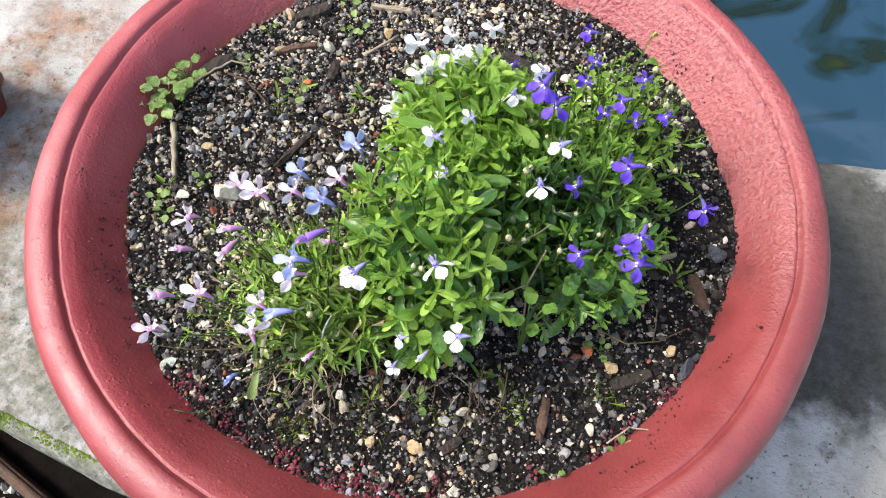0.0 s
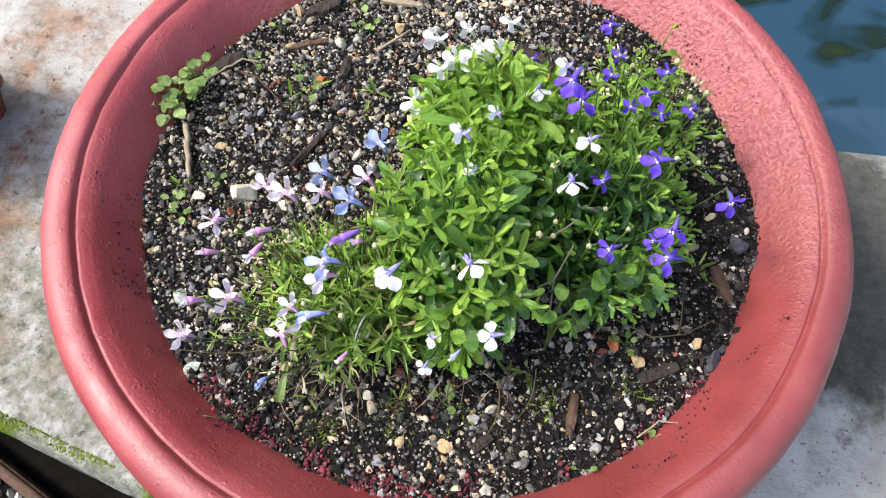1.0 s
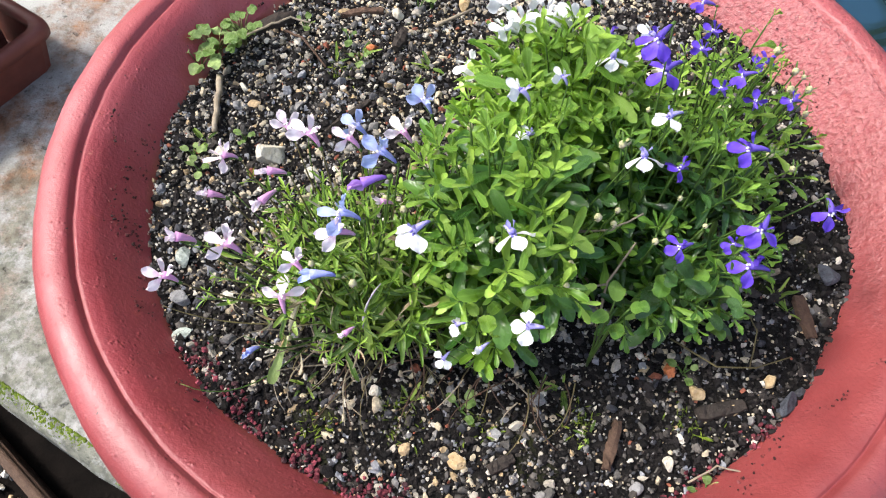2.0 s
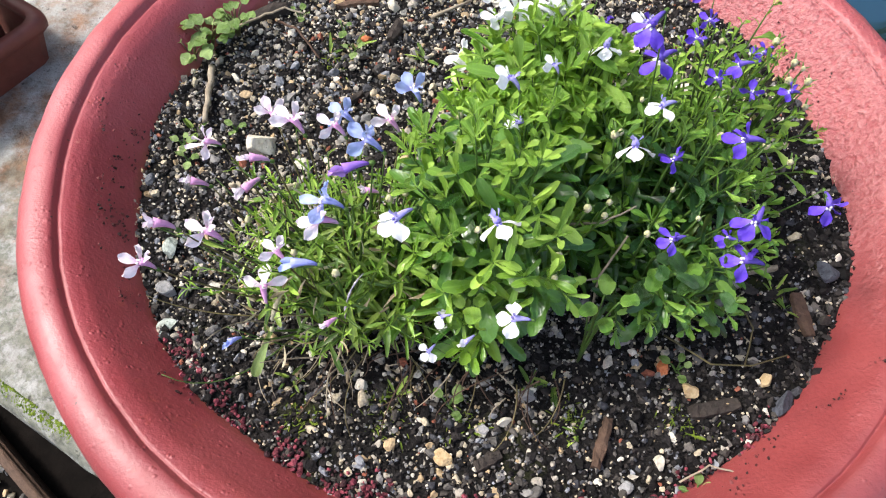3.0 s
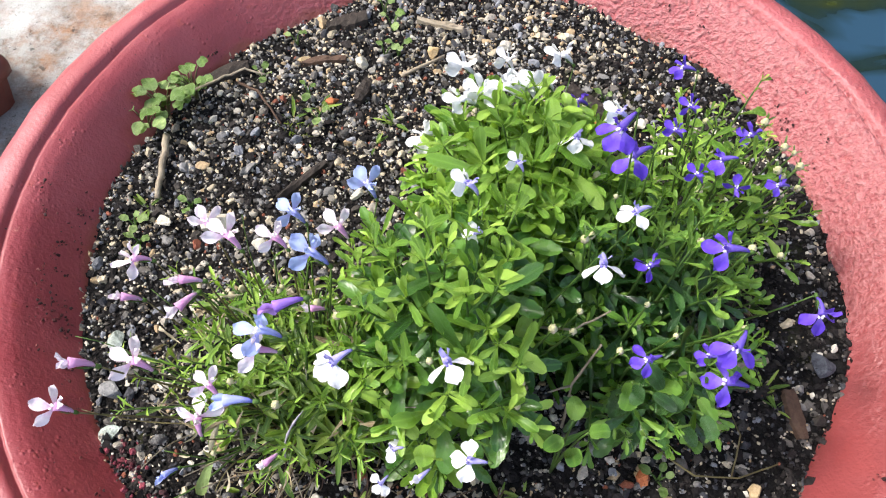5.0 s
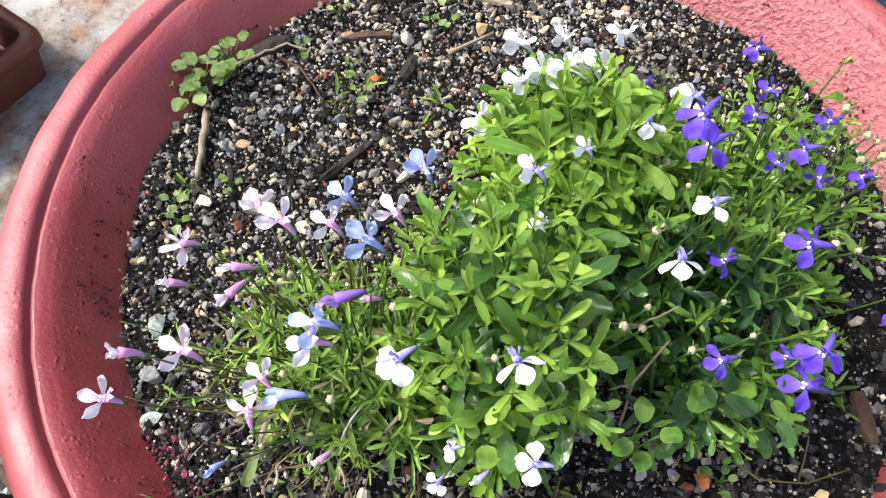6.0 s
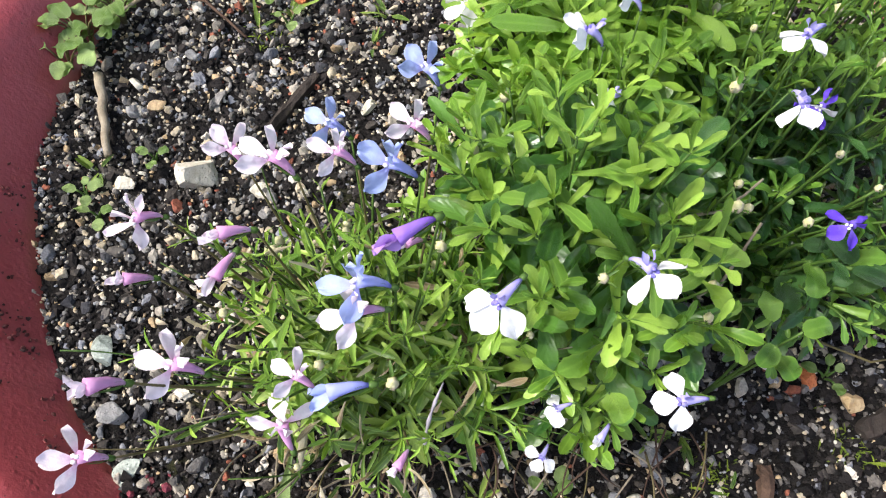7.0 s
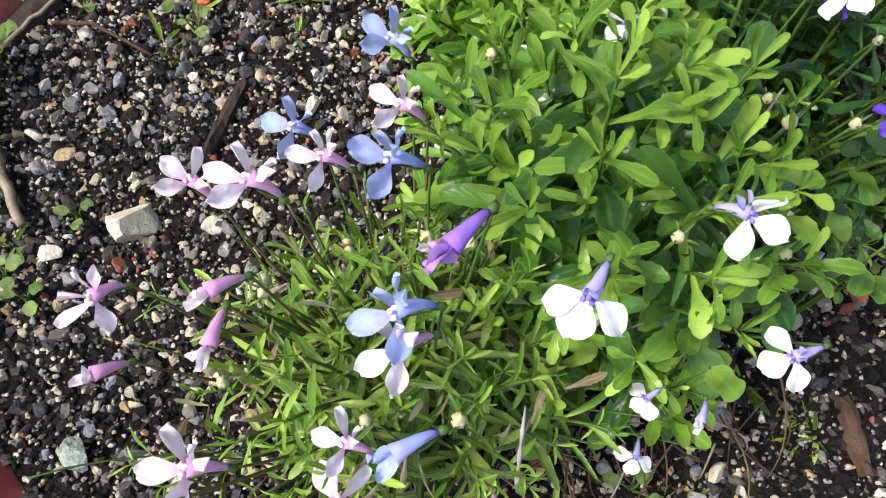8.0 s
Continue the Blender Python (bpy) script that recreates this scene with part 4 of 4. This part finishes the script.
def root_of(plant):
    return plant.matrix_basis.translation + Vector((0, 0, 0.004))


# x, y, z of the throat; heading and pitch of the way that the flower faces; size
FLOWERS = (
    (middle, "white", "open", (
        (-0.0232, -0.1138, 0.2635, 224, -1, 1.0), (0.0124, -0.1052, 0.2591, 308, 35, 0.97), (0.0248, -0.1287, 0.2302, 182, -6, 0.91),
        (-0.0036, -0.1261, 0.214, 195, -20, 0.58), (-0.0071, -0.1366, 0.201, 239, -3, 0.58), (0.0074, -0.0336, 0.258, 156, 46, 0.9),
        (0.0132, -0.0497, 0.25, 195, 20, 0.65), (0.0712, -0.0304, 0.252, 206, -1, 0.89), (0.06, -0.0585, 0.258, 271, 31, 0.95),
        (0.0463, 0.0065, 0.246, 260, 16, 0.95), (0.0245, -0.0147, 0.25, 144, 51, 0.65), (0.0614, 0.0145, 0.255, 165, 36, 0.82),
    )),
    (middle, "white", "closed", (
        (0.0074, -0.1339, 0.211, 231, 7, 0.75),
    )),
    (white, "snow", "open", (
        (-0.0099, 0.0594, 0.222, 172, 48, 1.09), (0.0095, 0.0805, 0.208, 155, 57, 0.91), (0.0364, 0.079, 0.218, 174, 39, 1.07),
        (-0.0055, 0.0256, 0.236, 189, 30, 1.0), (0.0024, 0.032, 0.236, 177, 40, 1.04), (0.0132, 0.0327, 0.24, 158, 19, 1.3),
        (0.024, 0.0364, 0.237, 148, 56, 1.06), (0.0189, 0.0474, 0.23, 186, 28, 1.05), (0.0315, 0.0495, 0.228, 160, 49, 0.72),
        (-0.0216, 0.0183, 0.216, 205, 19, 1.06),
    )),
    (pale, "pink", "open", (
        (-0.0886, -0.0633, 0.248, 138, 56, 0.87), (-0.0759, -0.0708, 0.2556, 153, 48, 1.07), (-0.061, -0.0651, 0.2489, 159, 42, 0.92),
        (-0.0408, -0.0521, 0.2421, 150, 43, 0.97), (-0.1105, -0.0832, 0.2474, 207, 35, 0.94), (-0.0999, -0.118, 0.2373, 171, 41, 1.12),
        (-0.1136, -0.1413, 0.248, 190, 53, 0.92), (-0.0702, -0.1217, 0.2377, 146, 34, 0.83), (-0.076, -0.1303, 0.222, 111, 43, 1.07),
        (-0.0563, -0.1075, 0.2428, 190, 20, 1.1),
    )),
    (pale, "pink", "closed", (
        (-0.0435, -0.0855, 0.2349, 211, 38, 0.9), (-0.0881, -0.09, 0.2515, 203, 28, 1.1), (-0.1182, -0.0923, 0.2305, 202, 39, 1.09),
        (-0.1118, -0.1276, 0.254, 206, 48, 1.2), (-0.0469, -0.1412, 0.221, 239, 25, 0.84), (-0.0938, -0.0932, 0.2329, 243, 12, 1.23),
    )),
    (pale, "blue", "open", (
        (-0.0366, -0.0239, 0.2315, 143, 52, 1.03), (-0.0664, -0.039, 0.2246, 163, 44, 1.03), (-0.0547, -0.1025, 0.2495, 179, 23, 1.16),
        (-0.0469, -0.0669, 0.2453, 164, 32, 1.16),
    )),
    (pale, "blue", "closed", (
        (-0.0619, -0.1263, 0.2387, 192, 7, 1.3), (-0.088, -0.1496, 0.204, 234, 34, 0.86),
    )),
    (pale, "lilac", "closed", (
        (-0.0444, -0.1018, 0.2712, 211, 4, 1.28),
    )),
    (violet, "purple", "open", (
        (0.059, -0.0135, 0.278, 234, -15, 1.14), (0.068, -0.0075, 0.256, 214, -7, 1.16), (0.1071, -0.0373, 0.247, 183, 4, 1.13),
        (0.0843, -0.0784, 0.226, 207, 1, 0.83), (0.1108, -0.0763, 0.245, 248, -5, 1.07), (0.115, -0.0799, 0.222, 177, 5, 1.15),
        (0.1525, -0.0439, 0.22, 282, -2, 1.05), (0.1083, -0.0706, 0.222, 176, 8, 0.67),
    )),
    (wiry, "purple", "open", (
        (0.0468, 0.0454, 0.224, 178, 29, 0.74), (0.0907, 0.0611, 0.238, 174, 7, 0.82), (0.124, 0.036, 0.228, 170, 19, 0.79),
        (0.0911, 0.0272, 0.25, 171, 49, 0.65), (0.0845, 0.0099, 0.254, 162, 44, 0.65), (0.1041, 0.0019, 0.25, 179, -21, 0.82),
        (0.0959, -0.0036, 0.245, 150, 48, 0.65), (0.1128, -0.0039, 0.24, 105, 76, 0.65), (0.1311, 0.0035, 0.237, 188, 10, 0.65),
        (0.082, -0.0412, 0.232, 208, 35, 0.82),
    )),
)
for host, colour, state, places in FLOWERS:
    for x, y, z, heading, pitch, size in places:
        flower(host, root_of(host), (x, y, z), heading, colour, pitch, size, state)

for plant, cx, cy, rx, ry, top, count in ((pale, -0.052, -0.098, 0.058, 0.044, 0.238, 14), (middle, 0.012, -0.066, 0.055, 0.054, 0.262, 13), (violet, 0.085, -0.030, 0.062, 0.060, 0.248, 14),
                                          (white, 0.030, 0.025, 0.045, 0.050, 0.230, 9), (wiry, 0.118, 0.020, 0.042, 0.046, 0.240, 12)):
    for i in range(count):
        r, w = math.sqrt(rng.uniform(0.05, 1)), rng.uniform(0, 6.28)
        x, y = cx + rx * r * math.cos(w), cy + ry * r * math.sin(w)
        z = 0.152 + (top - 0.152) * math.sqrt(max(0.1, 1 - 0.85 * r ** 2.4)) * rng.uniform(0.92, 1.01)
        bud(plant, root_of(plant), (x, y, z), rng.uniform(0.0012, 0.0020))

# withered flower spikes that hang in the pale plant
for pts in [((-0.035, -0.124, 0.236), (-0.040, -0.134, 0.237), (-0.040, -0.138, 0.222))]:
    vs, fs, us = tube(bend(pts[0], pts[1], pts[-1], 8), [0.0002, 0.0003, 0.0005, 0.0003, 0.0006, 0.0003, 0.0007, 0.0005, 0.0002], 6)
    base = pale.matrix_basis.translation
    part("withered_flower", mesh_of("withered_flower", vs - np.array(base), fs, DRY, us), pale, "shrivelled grey-blue dead flower")


# wilted leaves and petals caught in the pale plant
base = pale.matrix_basis.translation
for i in range(110):
    r, w = math.sqrt(rng.uniform(0.05, 1.1)), rng.uniform(0, 6.28)
    at = Vector((-0.056 + 0.058 * r * math.cos(w), -0.100 + 0.046 * r * math.sin(w), 0))
    at.z = 0.154 + 0.074 * math.sqrt(max(0.05, 1 - 0.85 * r ** 2.4)) * rng.uniform(0.75, 1.05)
    m = leaf_matrix(at - base, rng.normal(size=3), rng.normal(size=3), rng.uniform(0.005, 0.013))
    part("wilted_leaf", blade_mesh(NARROW_BLADES, i % 5, WILTED), pale, "dry brown curled leaf", m)


# a tangle of thin bare stems inside the pale plant
for i in range(56):
    r, w = math.sqrt(rng.uniform(0.02, 1.0)), rng.uniform(0, 6.28)
    a = Vector((-0.054 + 0.046 * r * math.cos(w), -0.099 + 0.034 * r * math.sin(w), 0.156))
    c = a + Vector((0.026 * math.cos(w) + rng.normal(0, 0.012), 0.020 * math.sin(w) + rng.normal(0, 0.012), 0.066 * (1 - 0.5 * r * r) * rng.uniform(0.7, 1.1)))
    b = a.lerp(c, 0.5) + Vector(rng.normal(0, 0.007, 3))
    vs, fs, us = tube([p - base for p in bend(a, b, c, 8)], [0.00045 - 0.00003 * j for j in range(9)], 5)
    part("dry_stem", mesh_of("dry_stem", vs, fs, (BROWN_STEM, STRAW, STEM)[i % 3], us), pale, "thin dry bare stem")


# dry, bare stems that trail from the front of the plants on to the soil
for i in range(44):
    host = pale if i % 2 else middle
    base = host.matrix_basis.translation
    x = rng.uniform(-0.085, 0.055)
    a = Vector((x + rng.normal(0, 0.004), -0.124 + rng.normal(0, 0.006), rng.uniform(0.158, 0.176)))
    c = Vector((x + rng.normal(0, 0.016), -0.145 + rng.normal(0, 0.009), 0.153))
    b = a.lerp(c, 0.6) + Vector((rng.normal(0, 0.010), -0.003, rng.uniform(0.0, 0.010)))
    vs, fs, us = tube([p - base for p in bend(a, b, c, 8)], [0.0004 - 0.00003 * j for j in range(9)], 5)
    part("dry_stem", mesh_of("dry_stem", vs, fs, (BROWN, BROWN_STEM, STRAW, BROWN)[i % 4], us), host, "thin dry bare stem")


# a long pale leaf that droops from the front of the pale plant to the soil
m = leaf_matrix(Vector((-0.081, -0.131, 0.180)) - pale.matrix_basis.translation, (-0.28, -0.80, -0.80), (0.2, -0.5, 0.8), 0.027)
part("leaf", blade_mesh(BROAD_BLADES, 2, WEED), pale, "long drooping pale green leaf", m)


# low, broad leaves on the front of the purple plant
base = violet.matrix_basis.translation
for i in range(26):
    x, y = rng.uniform(0.074, 0.116), rng.uniform(-0.093, -0.068)
    at = Vector((x, y, 0.160 + rng.uniform(0.004, 0.046) * (1 + (y + 0.104) / 0.06)))
    away = Vector((x - 0.085 + rng.normal(0, 0.02), y + 0.060 + rng.normal(0, 0.015), rng.uniform(-0.004, 0.022)))
    m = leaf_matrix(at - base, away, (rng.normal(0, 0.25), rng.normal(0, 0.25) - 0.2, 1), rng.uniform(0.009, 0.015))
    part("leaf", blade_mesh(LOW_BLADES, i % 3, SHADED_DARK_LEAF if i % 4 else DARK_YOUNG), violet, "", m)
    vs, fs, us = tube([p - base for p in bend((0.085 + 0.4 * (x - 0.085), -0.07, 0.154), (x, y + 0.006, at.z - 0.01), at, 6)], [0.0007] * 7, 5)
    part("stem", mesh_of("stem", vs, fs, STEM, us), violet)


# ---- weeds, seedlings and moss ----
def seedling(x, y, height, leaves, low, high, label, name="seedling", spread=1.0, heap_stem=STEM, leaf=WEED):
    plant = empty(name, (x, y, soil_z(x, y)), label, "weed", "weeds in the soil")
    for i in range(leaves):
        a = i * 2.4 + rng.uniform(0, 0.7)
        r = spread * rng.uniform(0.4, 1.0) * high
        z = height * rng.uniform(0.7, 1.0)
        end = Vector((r * math.cos(a), r * math.sin(a), z))
        pts = bend((0, 0, -0.002), (end.x * 0.3, end.y * 0.3, z * 0.8), end, 5)
        vs, fs, us = tube(pts, [0.0006, 0.0006, 0.0005, 0.0005, 0.0004, 0.0004], 5)
        st = part("stalk", mesh_of("stalk", vs, fs, heap_stem, us), plant)
        m = leaf_matrix(end, (math.cos(a), math.sin(a), rng.uniform(-0.1, 0.4)), (rng.normal(0, 0.2), rng.normal(0, 0.2), 1), rng.uniform(low, high))
        part("leaf", blade_mesh(ROUND_BLADES, i % 3, leaf), st, "", m)
    return plant


seedling(0.060, -0.109, 0.070, 5, 0.0075, 0.0098, "seedling with five round bright green leaves", spread=0.75, leaf=DARK_YOUNG)
seedling(0.0065, -0.123, 0.076, 5, 0.0065, 0.0085, "yellow-green seedling with small round leaves among the lobelias", spread=0.5, leaf=YOUNG)
seedling(-0.186, 0.056, 0.024, 10, 0.0075, 0.0105, "clump of round-leaved weed at the pot wall", "round_leaved_weed", 1.1, BROWN_STEM)
seedling(-0.193, 0.044, 0.018, 9, 0.0075, 0.0105, "clump of round-leaved weed at the pot wall", "round_leaved_weed", 1.0, BROWN_STEM)
seedling(-0.174, 0.072, 0.022, 12, 0.005, 0.008, "clump of round-leaved weed at the pot wall", "round_leaved_weed", 1.1, BROWN_STEM)
seedling(-0.180, 0.066, 0.014, 12, 0.005, 0.008, "clump of round-leaved weed at the pot wall", "round_leaved_weed", 1.1, BROWN_STEM)
for x, y, h in ((-0.140, 0.094, 0.008), (-0.128, 0.128, 0.010), (-0.098, 0.068, 0.007), (-0.070, 0.125, 0.010), (-0.062, 0.128, 0.012), (-0.150, -0.002, 0.006), (-0.108, 0.086, 0.008),
                (0.108, -0.103, 0.005), (0.118, -0.160, 0.006), (0.080, -0.176, 0.006), (-0.078, 0.160, 0.010), (-0.070, 0.148, 0.012), (0.066, 0.112, 0.008), (0.150, -0.010, 0.010),
                (-0.175, -0.020, 0.006), (0.003, -0.142, 0.005), (-0.168, -0.030, 0.006)):
    seedling(x, y, h, int(rng.integers(2, 5)), 0.0035, 0.0065, "tiny green seedling in the soil", spread=0.7)


def grass_tuft(x, y, n, high):
    tuft = empty("grass_tuft", (x, y, soil_z(x, y)), "small tuft of fine green grass blades", "grass", "grass tufts")
    for i in range(n):
        a = rng.uniform(0, 6.28)
        m = leaf_matrix((0, 0, -0.001), (0.8 * math.cos(a), 0.8 * math.sin(a), rng.uniform(0.4, 1.2)), (-math.cos(a), -math.sin(a), 0.8), high * rng.uniform(0.6, 1.1))
        part("blade", blade_mesh(NARROW_BLADES, i % 5, NARROW), tuft, "", m)


for x, y, n, h in ((-0.098, 0.076, 7, 0.016), (-0.052, 0.074, 6, 0.015), (-0.112, 0.066, 5, 0.013), (-0.172, -0.008, 5, 0.014), (-0.022, -0.142, 7, 0.010), (0.040, -0.124, 9, 0.012),
                   (0.050, -0.122, 8, 0.011), (-0.074, -0.142, 7, 0.012), (0.064, -0.143, 6, 0.010), (-0.060, 0.056, 5, 0.012), (0.155, -0.052, 6, 0.012), (0.160, -0.060, 4, 0.009)):
    grass_tuft(x, y, n, h)

for cx, cy, size, n in ((0.060, -0.136, 0.008, 70), (0.112, -0.128, 0.012, 80), (-0.026, -0.150, 0.012, 90), (-0.065, -0.160, 0.010, 60), (0.012, -0.148, 0.010, 60), (-0.108, 0.060, 0.010, 50), (0.118, 0.078, 0.012, 60)):
    heap = Heap()
    for i in range(n):
        x, y = cx + rng.normal(0, size * 0.5), cy + rng.normal(0, size * 0.5)
        a = rng.uniform(0, 6.28)
        m = leaf_matrix((x, y, soil_z(x, y) - 0.0003), (math.cos(a), math.sin(a), rng.uniform(0.3, 1.6)), (-math.cos(a), -math.sin(a), 1), rng.uniform(0.002, 0.005))
        b = NARROW_BLADES[i % 5]
        heap.add(b[0] @ np.array(m.to_3x3()).T + np.array(m.translation), b[1], b[2])
    tagged(new("moss_patch", heap.mesh("moss_patch", MOSS)), "patch of fine yellow-green moss on the soil", "moss", "", "stuff")


# ---- planter tray with a pot in it, on the ledge ----
def box_shell(name, a, b, taper, wall, height, lip, material):
    """An open rectangular tray with sloping walls and a thick rounded lip."""
    bm = bmesh.new()
    rings = []
    for k, z, grow in ((1 - taper, 0.0, 0), (1.0, height - lip, 0), (1.0, height - lip, 0.003), (1.0, height, 0.003), (1.0, height, -wall), (1 - taper, 0.004, -wall)):
        pts = []
        for sx, sy in ((-1, -1), (1, -1), (1, 1), (-1, 1)):
            for da, db in ((0, 1), (0.3, 0.3), (1, 0)) if sx * sy > 0 else ((1, 0), (0.3, 0.3), (0, 1)):
                r = 0.010
                pts.append(bm.verts.new((sx * (a * k + grow - r * da), sy * (b * k + grow - r * db), z)))
        rings.append(pts)
    n = len(rings[0])
    for lo, hi in zip(rings, rings[1:]):
        for i in range(n):
            bm.faces.new((lo[i], lo[(i + 1) % n], hi[(i + 1) % n], hi[i]))
    bm.faces.new(list(reversed(rings[0])))
    bm.faces.new(rings[-1])
    bmesh.ops.recalc_face_normals(bm, faces=bm.faces)
    return bm_mesh(name, bm, material, False)


E1 = Vector((-0.914, 0.406))
E2 = Vector((-0.406, -0.914))
corner = Vector((-0.404, 0.158))
mid = corner + E1 * 0.15 + E2 * 0.085
tray = empty("planter_tray", (mid.x, mid.y, 0.0), "brown-red plastic rectangular saucer tray on the ledge", "tray")
tray.matrix_basis = Matrix.Translation((mid.x, mid.y, 0.0)) @ pose(0, 0, 0, 0, 0, math.degrees(math.atan2(E1.y, E1.x)))
part("basin", box_shell("basin", 0.15, 0.085, 0.07, 0.006, 0.040, 0.002, TERRACOTTA), tray)
bm = bmesh.new()
rings = []
for grow, z in ((0.0, 0.0385), (0.004, 0.0385), (0.005, 0.044), (0.004, 0.0495), (0.000, 0.0505), (-0.005, 0.0500), (-0.0065, 0.044), (-0.0062, 0.0385)):
    rings.append([bm.verts.new((sx * (0.15 + grow - c), sy * (0.085 + grow - d), z)) for sx, sy, c, d in
                  ((-1, -1, 0, 0.01), (-1, -1, 0.003, 0.003), (-1, -1, 0.01, 0), (1, -1, 0.01, 0), (1, -1, 0.003, 0.003), (1, -1, 0, 0.01), (1, 1, 0, 0.01), (1, 1, 0.003, 0.003), (1, 1, 0.01, 0),
                   (-1, 1, 0.01, 0), (-1, 1, 0.003, 0.003), (-1, 1, 0, 0.01))])
for lo, hi in zip(rings, rings[1:] + rings[:1]):
    for i in range(12):
        bm.faces.new((lo[i], lo[(i + 1) % 12], hi[(i + 1) % 12], hi[i]))
bmesh.ops.recalc_face_normals(bm, faces=bm.faces)
part("lip", bm_mesh("lip", bm, TERRACOTTA), tray, "thick rounded lip")
inner = corner + E1 * 0.064 + E2 * 0.064
neighbour = new("terracotta_pot", lathe("terracotta_pot", finer([(0.002, 0.0), (0.052, 0.0), (0.056, 0.004), (0.064, 0.055), (0.071, 0.057), (0.074, 0.078), (0.067, 0.079), (0.060, 0.06), (0.05, 0.02), (0.002, 0.02)], 3), TERRACOTTA, 64, 0.0004))
neighbour.matrix_basis = Matrix.Translation((inner.x, inner.y, 0.005)) @ Matrix.Diagonal((0.85, 0.85, 1.6, 1))
tagged(neighbour, "brown-red round plant pot standing in the tray", "flower pot")
